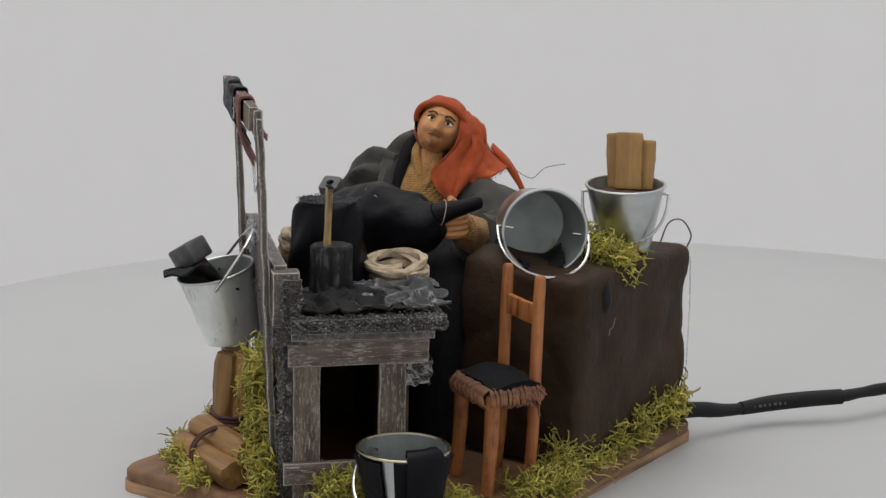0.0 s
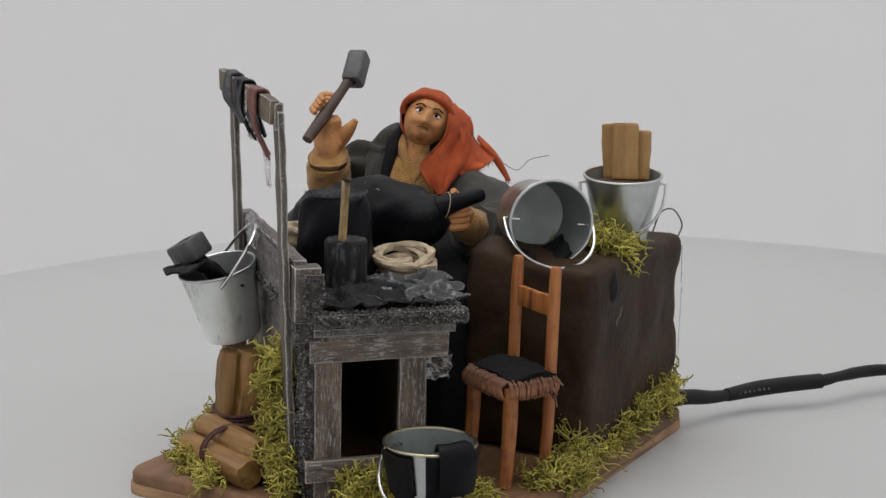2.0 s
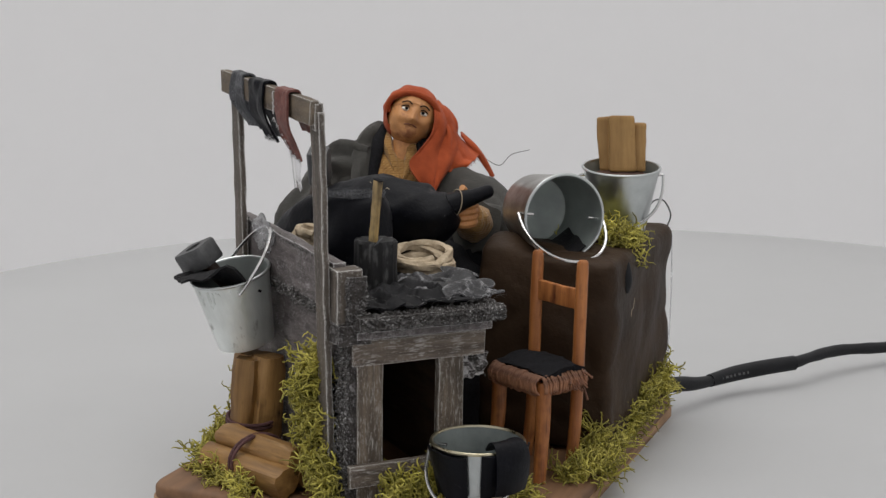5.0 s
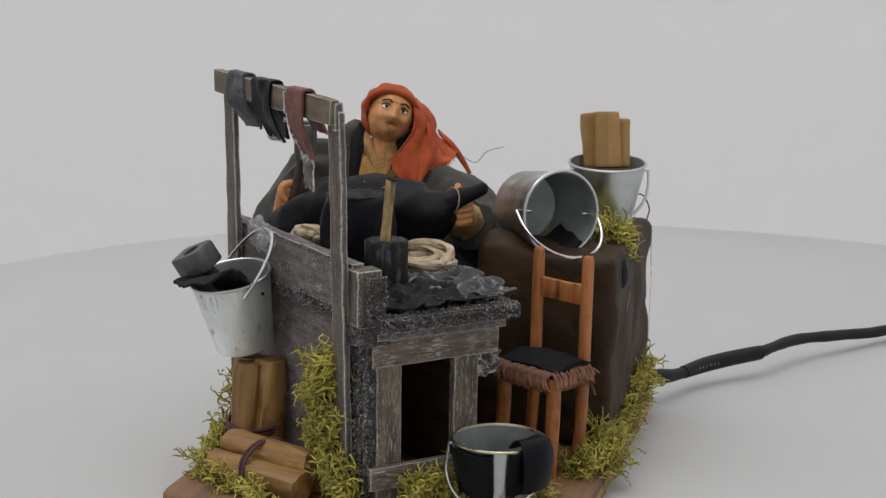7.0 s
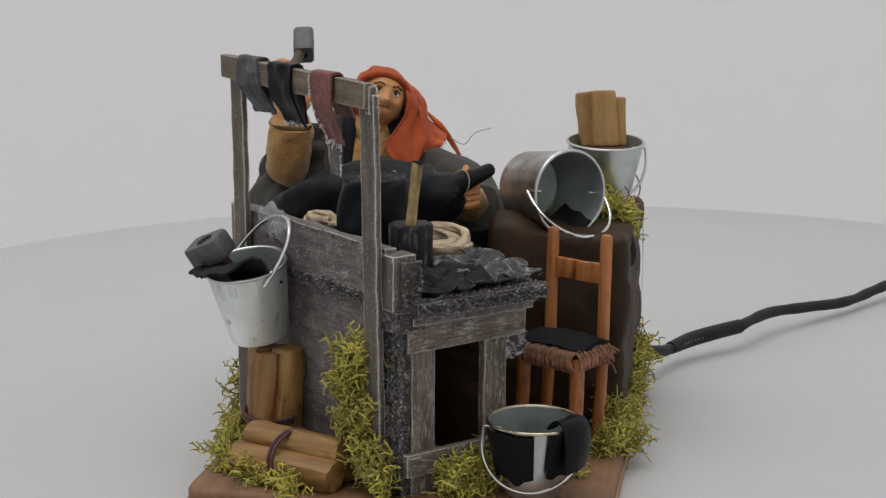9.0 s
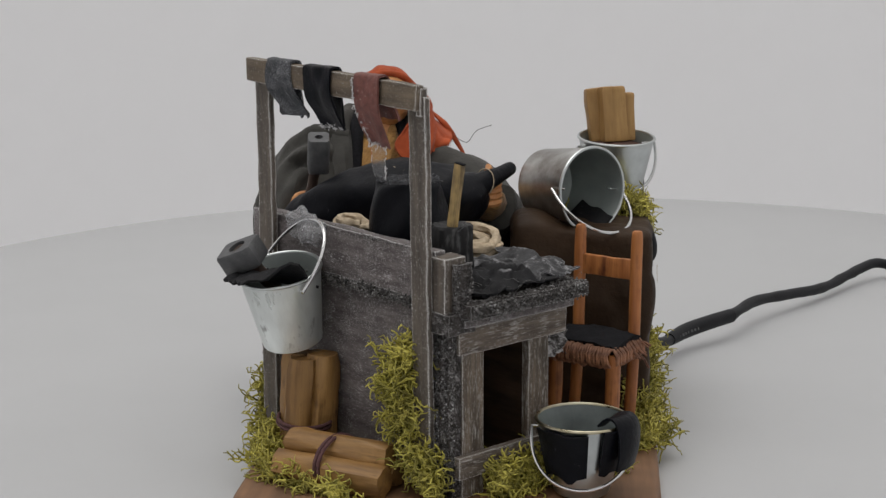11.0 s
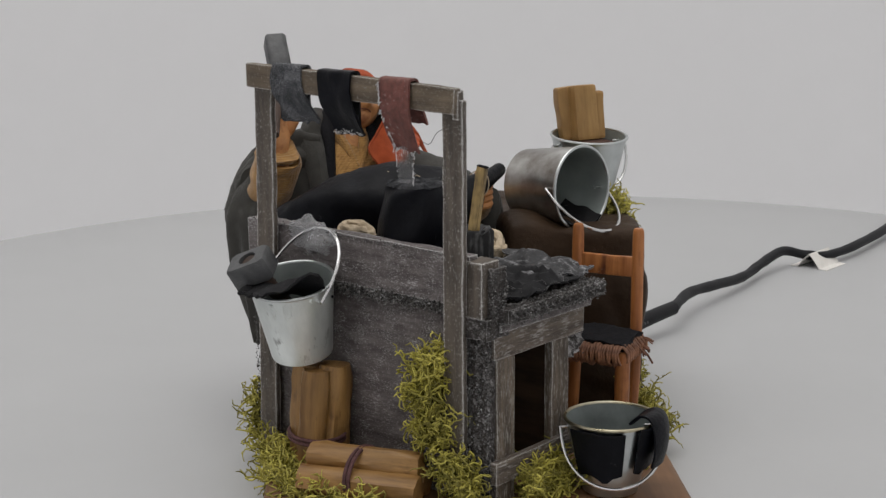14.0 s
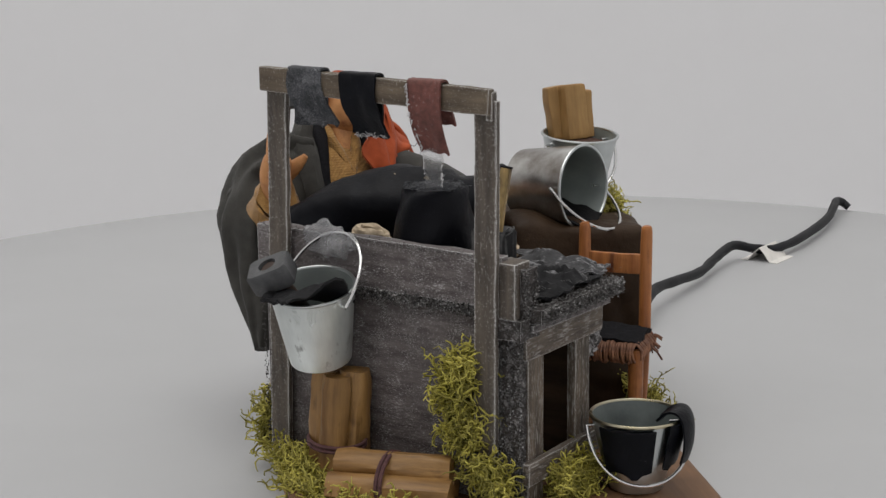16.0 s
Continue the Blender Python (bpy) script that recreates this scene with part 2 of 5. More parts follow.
SKIN = surf("painted_terracotta", (0.45, 0.195, 0.068), (0.58, 0.275, 0.10), scale=170, rough=(0.45, 0.65), bump=0.5, bump_scale=420,
             c3=(0.27, 0.095, 0.035), scale3=190, amount3=0.3)
LIPS = surf("painted_lips", (0.15, 0.045, 0.025), (0.19, 0.06, 0.03), scale=150, rough=(0.5, 0.65), bump=0.1)
EYEWHITE = surf("painted_eye_white", (0.78, 0.74, 0.66), (0.82, 0.78, 0.71), scale=150, rough=(0.4, 0.5), bump=0)
EYEDARK = surf("painted_iris", (0.008, 0.007, 0.007), (0.014, 0.012, 0.011), scale=150, rough=(0.6, 0.7), bump=0, spec=0.15)
KERCHIEF = surf("orange_kerchief_cloth", (0.30, 0.052, 0.016), (0.42, 0.083, 0.027), scale=250, rough=(0.8, 0.95), bump=0.5, bump_scale=1800, sheen=0.08, spec=0.2)
COAT = surf("dark_grey_coat_cloth", (0.034, 0.033, 0.030), (0.056, 0.054, 0.049), scale=160, rough=(0.75, 0.95), bump=0.5, bump_scale=1500, sheen=0.12, spec=0.2)
SHIRT = knit("tan_woven_shirt", (0.26, 0.135, 0.042), (0.43, 0.24, 0.078), 380)
SOIL = surf("brown_filling", (0.05, 0.022, 0.014), (0.10, 0.05, 0.035), scale=700, rough=(0.8, 0.95), bump=0.8)


# ---- mesh helpers, in centimetres ----
def part(name, bm, mats, parent=None, label="", smooth=True, at=None):
    """Link a bmesh as one mesh object, under a thing or a part if given."""
    bmesh.ops.scale(bm, vec=(U, U, U), verts=bm.verts)
    me = bpy.data.meshes.new(name)
    bm.to_mesh(me)
    bm.free()
    for m in mats if isinstance(mats, (list, tuple)) else [mats]:
        me.materials.append(m)
    if smooth:
        me.shade_smooth()
        me.set_sharp_from_angle(angle=radians(42))
    ob = new(name, me)
    if at:
        ob.matrix_basis = at
    if parent:
        ob.parent = parent
    return tagged(ob, label) if label else ob


def thing(name, label, category, x=0.0, y=0.0, z=0.0, rz=0.0, group="", kind="", rx=0.0, ry=0.0):
    ob = new(name)
    ob.matrix_basis = pose(x * U, y * U, z * U, rx, ry, rz)
    return tagged(ob, label, category, group, kind)


def settle_cm(ob, x, y, z, rx=0.0, ry=0.0, rz=0.0):
    ob.matrix_basis = pose(x * U, y * U, z * U, rx, ry, rz)
    return ob


def box(bm, x0, y0, z0, x1, y1, z1, bevel=0.03, cuts=0, wobble=0.0, seed=0, mat=0):
    """A board: bevelled, cut along its length, its faces a little uneven."""
    r = bmesh.ops.create_cube(bm, size=1.0)
    vs = r["verts"]
    size = (x1 - x0, y1 - y0, z1 - z0)
    for v in vs:
        v.co = Vector((x0 + (v.co.x + 0.5) * size[0], y0 + (v.co.y + 0.5) * size[1], z0 + (v.co.z + 0.5) * size[2]))
    edges = list({e for v in vs for e in v.link_edges})
    if cuts:
        # only ever used in a bmesh of its own
        long = max(range(3), key=lambda i: size[i])
        run = [e for e in edges if abs((e.verts[0].co - e.verts[1].co)[long]) > 1e-6]
        bmesh.ops.subdivide_edges(bm, edges=run, cuts=cuts, use_grid_fill=True)
        vs, edges = list(bm.verts), list(bm.edges)
    if wobble:
        for v in vs:
            v.co += noise.noise_vector(v.co * 1.7 + Vector((seed, 3.1 * seed, 0))) * wobble
    if bevel:
        sharp = [e for e in edges if e.is_valid and len(e.link_faces) == 2 and e.calc_face_angle(0) > 0.7]
        res = bmesh.ops.bevel(bm, geom=sharp, offset=bevel, segments=2, affect="EDGES", profile=0.6)
        for f in res["faces"]:
            f.material_index = mat
    if mat:
        for v in vs:
            if v.is_valid:
                for f in v.link_faces:
                    f.material_index = mat
    return bm


def crusted(x0, y0, z0, x1, y1, z1, seed, amp=0.07, cell=0.13):
    """A board whose whole skin is a rough crust: a fine grid pushed in and out."""
    bm = bmesh.new()
    bmesh.ops.create_cube(bm, size=1.0)
    lo, size = Vector((x0, y0, z0)), Vector((x1 - x0, y1 - y0, z1 - z0))
    for v in bm.verts:
        v.co = Vector([lo[i] + (v.co[i] + 0.5) * size[i] for i in range(3)])
    for axis in range(3):
        run = [e for e in bm.edges if abs((e.verts[0].co - e.verts[1].co)[axis]) > size[axis] * 0.9]
        bmesh.ops.subdivide_edges(bm, edges=run, cuts=max(2, min(70, int(size[axis] / cell))), use_grid_fill=True)
    bm.normal_update()
    o = Vector((seed * 3.7, seed, 0))
    for v in bm.verts:
        p = v.co + o
        ridge = 1 - 3.0 * abs(noise.noise(p * 2.3))
        v.co += v.normal * amp * (0.55 * ridge + 0.9 * noise.noise(p * 5.5) - 0.35) + noise.noise_vector(p * 3.1) * amp * 0.3
    return bm


def board(*a, **k):
    return box(bmesh.new(), *a, **k)


def tube(bm, pts, radii, seg=10, mat=0, fold=0.0, waves=5, seed=0.0, flat=1.0, caps=True, lump=0.0):
    """A round sweep along points, its radius from point to point; fold makes cloth folds along it, flat squeezes it in height."""
    pts = [Vector(p) for p in pts]
    if not isinstance(radii, (list, tuple)):
        radii = [radii] * len(pts)
    rings = []
    tangent = (pts[1] - pts[0]).normalized()
    side = tangent.cross(Vector((0, 0, 1)))
    side = side.normalized() if side.length > 1e-3 else Vector((1, 0, 0))
    for i, p in enumerate(pts):
        t = (pts[min(i + 1, len(pts) - 1)] - pts[max(i - 1, 0)]).normalized()
        side = (side - t * side.dot(t)).normalized()
        up = side.cross(t)
        ring = []
        for k in range(seg):
            a = 2 * math.pi * k / seg
            r = radii[i]
            if fold:
                r *= 1 + fold * math.sin(waves * a + seed + 0.5 * i) + 0.6 * fold * math.sin((waves + 3) * a - 1.3 * seed + 0.3 * i)
            out = side * math.cos(a) + up * math.sin(a) * flat
            if lump:
                w = p + out * r
                ridge = 1 - 2.4 * abs(noise.noise(Vector((w.x * 0.9 + seed, w.y * 0.9, w.z * 0.55))))
                r += lump * (ridge + 0.4 * noise.noise(w * 2.1))
            ring.append(bm.verts.new(p + out * r))
        rings.append(ring)
    for r0, r1 in zip(rings, rings[1:]):
        for k in range(seg):
            f = bm.faces.new((r0[k], r0[(k + 1) % seg], r1[(k + 1) % seg], r1[k]))
            f.material_index = mat
    if caps:
        for ring, flip in ((rings[0], True), (rings[-1], False)):
            f = bm.faces.new(ring[::-1] if flip else ring)
            f.material_index = mat
    return bm


def spline(pts, steps=6):
    """Catmull-Rom points between the given ones; tuples of any length."""
    P = [np.array(p, float) for p in pts]
    P = [2 * P[0] - P[1]] + P + [2 * P[-1] - P[-2]]
    out = []
    for i in range(1, len(P) - 2):
        for s in range(steps):
            t = s / steps
            a, b, c, d = P[i - 1:i + 3]
            out.append(0.5 * ((2 * b) + (c - a) * t + (2 * a - 5 * b + 4 * c - d) * t * t + (3 * b - a - 3 * c + d) * t ** 3))
    return [tuple(p) for p in out + [P[-2]]]


def sweep(bm, pts4, steps=6, **k):
    s = spline(pts4, steps)
    return tube(bm, [p[:3] for p in s], [max(p[3], 0.01) for p in s], **k)


def lathe(bm, profile, seg=40, mat=0, closed_ends=True):
    rings = []
    for r, z in profile:
        rings.append([bm.verts.new((r * math.cos(2 * math.pi * k / seg), r * math.sin(2 * math.pi * k / seg), z)) for k in range(seg)])
    for r0, r1 in zip(rings, rings[1:]):
        for k in range(seg):
            f = bm.faces.new((r0[k], r0[(k + 1) % seg], r1[(k + 1) % seg], r1[k]))
            f.material_index = mat
    if closed_ends:
        bm.faces.new(rings[0][::-1]).material_index = mat
        bm.faces.new(rings[-1]).material_index = mat
    return bm


def ball(bm, c, r, mat=0, u=20, v=14, m=None):
    """An ellipsoid of radii r, turned by m."""
    res = bmesh.ops.create_uvsphere(bm, u_segments=u, v_segments=v, radius=1.0)
    full = Matrix.Translation(c) @ (m or Matrix()) @ Matrix.Diagonal((*r, 1))
    bmesh.ops.transform(bm, matrix=full, verts=res["verts"])
    for vert in res["verts"]:
        for f in vert.link_faces:
            f.material_index = mat
    return res["verts"]


def sheet(bm, rows, thick=0.06, mat=0):
    """A cloth or leather sheet from rows of points; its back lies thick behind its front."""
    P = np.array([[tuple(p) for p in row] for row in rows], float)
    du, dv = np.gradient(P, axis=0), np.gradient(P, axis=1)
    nrm = np.cross(dv, du)
    nrm /= np.maximum(np.linalg.norm(nrm, axis=2, keepdims=True), 1e-9)
    Q = P - nrm * thick
    n, m = P.shape[:2]
    front = [[bm.verts.new(P[i, j]) for j in range(m)] for i in range(n)]
    back = [[bm.verts.new(Q[i, j]) for j in range(m)] for i in range(n)]
    made = []
    for i in range(n - 1):
        for j in range(m - 1):
            made.append(bm.faces.new((front[i][j], front[i][j + 1], front[i + 1][j + 1], front[i + 1][j])))
            made.append(bm.faces.new((back[i][j], back[i + 1][j], back[i + 1][j + 1], back[i][j + 1])))
    ring = [(0, j) for j in range(m)] + [(i, m - 1) for i in range(1, n)] + [(n - 1, j) for j in range(m - 2, -1, -1)] + [(i, 0) for i in range(n - 2, 0, -1)]
    for (a, b), (c, d) in zip(ring, ring[1:] + ring[:1]):
        made.append(bm.faces.new((front[a][b], back[a][b], back[c][d], front[c][d])))
    for f in made:
        f.material_index = mat
    bmesh.ops.recalc_face_normals(bm, faces=made)
    return bm


def crumbs(lines, count, size, spread, seed):
    """Small broken grains strewn along straight edges, each an uneven octahedron."""
    rnd = random.Random(seed)
    verts, faces = [], []
    lengths = [(Vector(b) - Vector(a)).length for a, b in lines]
    for (a, b), ln in zip(lines, lengths):
        for _ in range(int(count * ln / sum(lengths))):
            c = Vector(a).lerp(Vector(b), rnd.random()) + Vector((rnd.gauss(0, spread), rnd.gauss(0, spread), rnd.gauss(0, spread)))
            s0 = len(verts)
            for d in ((1, 0, 0), (0, 1, 0), (-1, 0, 0), (0, -1, 0), (0, 0, 1), (0, 0, -1)):
                verts.append((c + Vector(d) * rnd.uniform(*size)) * U)
            for k in range(4):
                faces += [(s0 + k, s0 + (k + 1) % 4, s0 + 4), (s0 + (k + 1) % 4, s0 + k, s0 + 5)]
    me = bpy.data.meshes.new("crust")
    me.from_pydata(verts, [], faces)
    return me


# ---- structure: round white table, white studio wall, floor ----
def build_table():
    bm = bmesh.new()
    lathe(bm, [(35.0, -3.0), (37.4, -2.9), (37.9, -2.5), (37.9, -0.45), (37.75, -0.15), (37.3, 0.0), (30, 0.0), (0.5, 0.0)], seg=160)
    tagged(part("table", bm, WHITE_TABLE, at=pose(-0.096, 0.155, 0)), "round matt white tabletop under the whole model", "table", kind="structure")


def build_studio():
    bm = bmesh.new()
    seg, r = 96, 190.0
    prof = [(r, 100.0), (r, 20.0), (r, -60.0), (r - 3, -72.0), (r - 12, -79.0), (r - 25, -80.0), (1.0, -80.0)]
    lathe(bm, prof, seg=seg, closed_ends=False)
    bmesh.ops.reverse_faces(bm, faces=bm.faces)
    tagged(part("backdrop", bm, WALL, at=pose(-0.02, 0.095, 0)), "plain white curved studio backdrop behind the table", "backdrop", kind="structure")


# ---- base board ----
BASE_TURN = -46.6


def build_base():
    base = thing("base_board", "stained plywood base board with rounded corners", "board", rz=BASE_TURN)

    def slab(x0, y0, x1, y1, z0, z1, rad, lip):
        bm = bmesh.new()
        pts = []
        for cx, cy, a0 in ((x1 - rad, y1 - rad, 0), (x0 + rad, y1 - rad, 90), (x0 + rad, y0 + rad, 180), (x1 - rad, y0 + rad, 270)):
            for k in range(6):
                a = radians(a0 + 18 * k)
                pts.append((cx + rad * math.cos(a), cy + rad * math.sin(a)))
        rings = []
        for inset, z in ((0.0, z0), (0.0, z1 - lip), (lip * 0.4, z1 - lip * 0.35), (lip, z1)):
            rings.append([bm.verts.new((px - inset * (1 if px > (x0 + x1) / 2 else -1), py - inset * (1 if py > (y0 + y1) / 2 else -1), z)) for px, py in pts])
        n = len(pts)
        for ra, rb in zip(rings, rings[1:]):
            for k in range(n):
                bm.faces.new((ra[k], ra[(k + 1) % n], rb[(k + 1) % n], rb[k]))
        bm.faces.new(rings[0][::-1])
        bm.faces.new(rings[-1])
        return bm

    part("lower_ply", slab(-16.5, -6.85, 0.65, 6.0, 0.0, 0.36, 0.7, 0.03), PLYEDGE, base, "pale layered plywood edge")
    part("upper_ply", slab(-16.46, -6.81, 0.61, 5.96, 0.362, 0.8, 0.7, 0.16), PLYTOP, base)


# ---- the forge: a grey wooden workbench with a boarded side and a drying rail ----
def build_forge():
    forge = thing("workbench", "grey weathered wooden workbench with boarded side", "workbench", z=0.8)
    Z = -0.8

    def add(name, mat, x0, y0, z0, x1, y1, z1, label="", bevel=0.035, cuts=8, wobble=0.03, seed=1, turn=None):
        if mat is CRUST:
            bm = crusted(x0, y0, z0 + Z, x1, y1, z1 + Z, seed, 0.055 if wobble < 0.1 else 0.13)
        else:
            bm = board(x0, y0, z0 + Z, x1, y1, z1 + Z, bevel=bevel, cuts=cuts, wobble=wobble, seed=seed)
        if turn:
            bmesh.ops.transform(bm, matrix=turn, verts=bm.verts)
        return part(name, bm, mat, forge, label)

    add("side_panel", GREYWOOD, -9.7, -0.12, 0.8, -0.7, 0.28, 6.45, cuts=14, seed=2)
    add("side_ledge", CRUST, -9.75, -0.3, 6.42, -0.55, 0.34, 6.78, "rough crusted ledge with pale paint", bevel=0.06, cuts=40, wobble=0.07, seed=3)
    add("upper_side_board", GREYWOOD, -9.75, -0.42, 6.75, -0.6, 0.02, 8.28, cuts=14, wobble=0.05, seed=4)
    add("corner_post", CRUST, -0.75, -0.2, 0.8, -0.08, 0.5, 5.95, "corner post with crusted pale edges", bevel=0.06, cuts=24, wobble=0.05, seed=5)
    add("corner_cap", CRUST, -0.85, -0.5, 5.9, 0.12, 0.55, 6.5, bevel=0.06, cuts=8, wobble=0.05, seed=6)
    add("corner_block", GREYPOST, -0.8, -0.48, 6.48, -0.1, 0.36, 8.12, bevel=0.05, cuts=6, wobble=0.05, seed=7)
    add("corner_strip", CRUST, -0.1, -0.2, 6.5, 0.12, 0.36, 7.95, bevel=0.05, cuts=8, wobble=0.05, seed=8)
    add("tabletop", CRUST, -9.5, 0.0, 6.36, 0.5, 4.8, 6.78, "thick worktop with crusted pale edge", bevel=0.08, cuts=26, wobble=0.06, seed=9)
    add("under_board", GREYWOOD, -9.3, 0.05, 6.04, 0.2, 4.5, 6.27, bevel=0.04, cuts=8, seed=10)
    add("apron", FRONTWOOD, -0.25, -0.03, 5.2, 0.03, 4.36, 5.98, seed=11, cuts=6)
    add("leg", FRONTLEG, -0.32, 0.14, 0.8, -0.02, 0.98, 5.22, seed=12, cuts=6)
    add("leg", FRONTLEG, -0.32, 2.82, 0.8, -0.02, 3.66, 5.22, seed=13, cuts=6)
    add("inner_post", GREYPOST, -0.6, 0.5, 0.8, -0.3, 0.85, 5.2, seed=14, cuts=6)
    add("bracket", CRUST, -1.1, 3.6, 4.45, -0.1, 4.5, 5.2, "rough bracket under the worktop", bevel=0.08, cuts=6, wobble=0.12, seed=15)
    add("lower_rail", FRONTWOOD, -0.02, -0.18, 1.5, 0.22, 3.9, 2.18, seed=16, cuts=6)
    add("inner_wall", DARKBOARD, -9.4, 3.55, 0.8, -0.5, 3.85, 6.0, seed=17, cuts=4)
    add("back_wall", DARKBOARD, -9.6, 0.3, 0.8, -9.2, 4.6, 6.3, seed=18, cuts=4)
    def strew(lines, count, size, spread, seed):
        me = crumbs([((a[0], a[1], a[2] + Z), (b[0], b[1], b[2] + Z)) for a, b in lines], count, size, spread, seed)
        me.materials.append(GRAIN)
        ob = new("crust", me)
        ob.parent = forge
        tagged(ob, "pale rough crust of grit and paint", kind="stuff")

    strew([((-9.7, -0.32, 6.6), (-0.6, -0.32, 6.6)), ((-9.7, -0.3, 6.48), (-0.6, -0.3, 6.48)), ((-9.7, -0.36, 6.72), (-0.6, -0.36, 6.72))], 2100, (0.02, 0.075), 0.06, 1)
    strew([((0.5, 0.1, 6.45), (0.5, 4.75, 6.45)), ((0.5, 0.1, 6.7), (0.5, 4.75, 6.7)), ((0.3, 0.1, 6.78), (0.3, 4.75, 6.78)), ((0.4, 4.8, 6.5), (-2.5, 4.8, 6.6))], 1900, (0.015, 0.055), 0.05, 2)
    strew([((-0.08, -0.2, 1.0), (-0.08, -0.2, 5.9)), ((-0.75, -0.2, 1.0), (-0.75, -0.2, 5.9)), ((-0.4, -0.2, 1.0), (-0.4, -0.2, 5.9)), ((0.1, -0.45, 6.2), (-0.8, -0.45, 6.2)), ((0.12, -0.2, 6.5), (0.12, -0.2, 7.9)), ((0.12, 0.3, 6.5), (0.12, 0.3, 7.9))], 1700, (0.015, 0.06), 0.045, 3)
    strew([((-9.7, -0.42, 8.27), (-0.7, -0.42, 8.2)), ((-9.75, -0.1, 1.0), (-9.75, -0.3, 8.2)), ((-0.4, 4.45, 4.5), (-0.4, 4.5, 5.2)), ((0.0, 4.4, 4.5), (-0.9, 4.4, 4.45))], 520, (0.012, 0.045), 0.03, 4)
    # wisps of pale lint caught on the front edge, the corner and the rags
    lint = bmesh.new()
    rnd = random.Random(31)
    for k in range(70):
        if k % 3:
            p = Vector((0.45 - 0.5 * rnd.random(), 0.4 + 4.2 * rnd.random(), 6.82 + Z + 0.3 * rnd.random()))
        else:
            p = Vector((0.14, -0.2 + 0.6 * rnd.random(), 6.3 + Z + 1.6 * rnd.random()))
        q = Vector((rnd.uniform(-0.15, 0.1), rnd.uniform(-0.5, 0.5), rnd.uniform(-0.35, 0.2)))
        tube(lint, spline([tuple(p), tuple(p + q * 0.4 + Vector((0.06, 0, 0.08))), tuple(p + q * 0.8 + Vector((0.02, 0.05, 0))), tuple(p + q)], 3), rnd.uniform(0.0025, 0.0055), seg=4)
    part("lint", lint, GRAIN, forge, "wispy pale lint threads")
    # tall uprights lean outward a little, under the crossbar
    def shear(dx, dy, z0):
        m = Matrix()
        m[0][2], m[1][2] = dx / 11.5, dy / 11.5
        m[0][3], m[1][3] = -m[0][2] * z0, -m[1][2] * z0
        return m

    add("upright", GREYPOST, -8.72, -0.93, 0.82, -7.98, -0.72, 12.9, seed=19, cuts=20, wobble=0.04, turn=shear(0.7, -0.5, 11.6))
    add("upright", GREYPOST, -1.15, -0.93, 0.82, -0.42, -0.72, 12.75, seed=20, cuts=20, wobble=0.04, turn=shear(0.4, -0.5, 11.6))
    rail = board(-4.1, -0.15, -0.37, 4.1, 0.15, 0.37, bevel=0.04, cuts=20, wobble=0.035, seed=21)
    part("crossbar", rail, BROWNRAIL, forge, at=pose(-4.62 * U, -1.07 * U, (12.85 - 0.8) * U, 0, 1.6, 0.8))
    stub = board(-0.1, -0.16, -0.45, 0.1, 0.12, 0.36, bevel=0.03, seed=22, wobble=0.03, cuts=2)
    part("crossbar_end", stub, GREYPOST, forge, at=pose(-0.6 * U, -0.86 * U, (12.65 - 0.8) * U, 3, 0, 0))


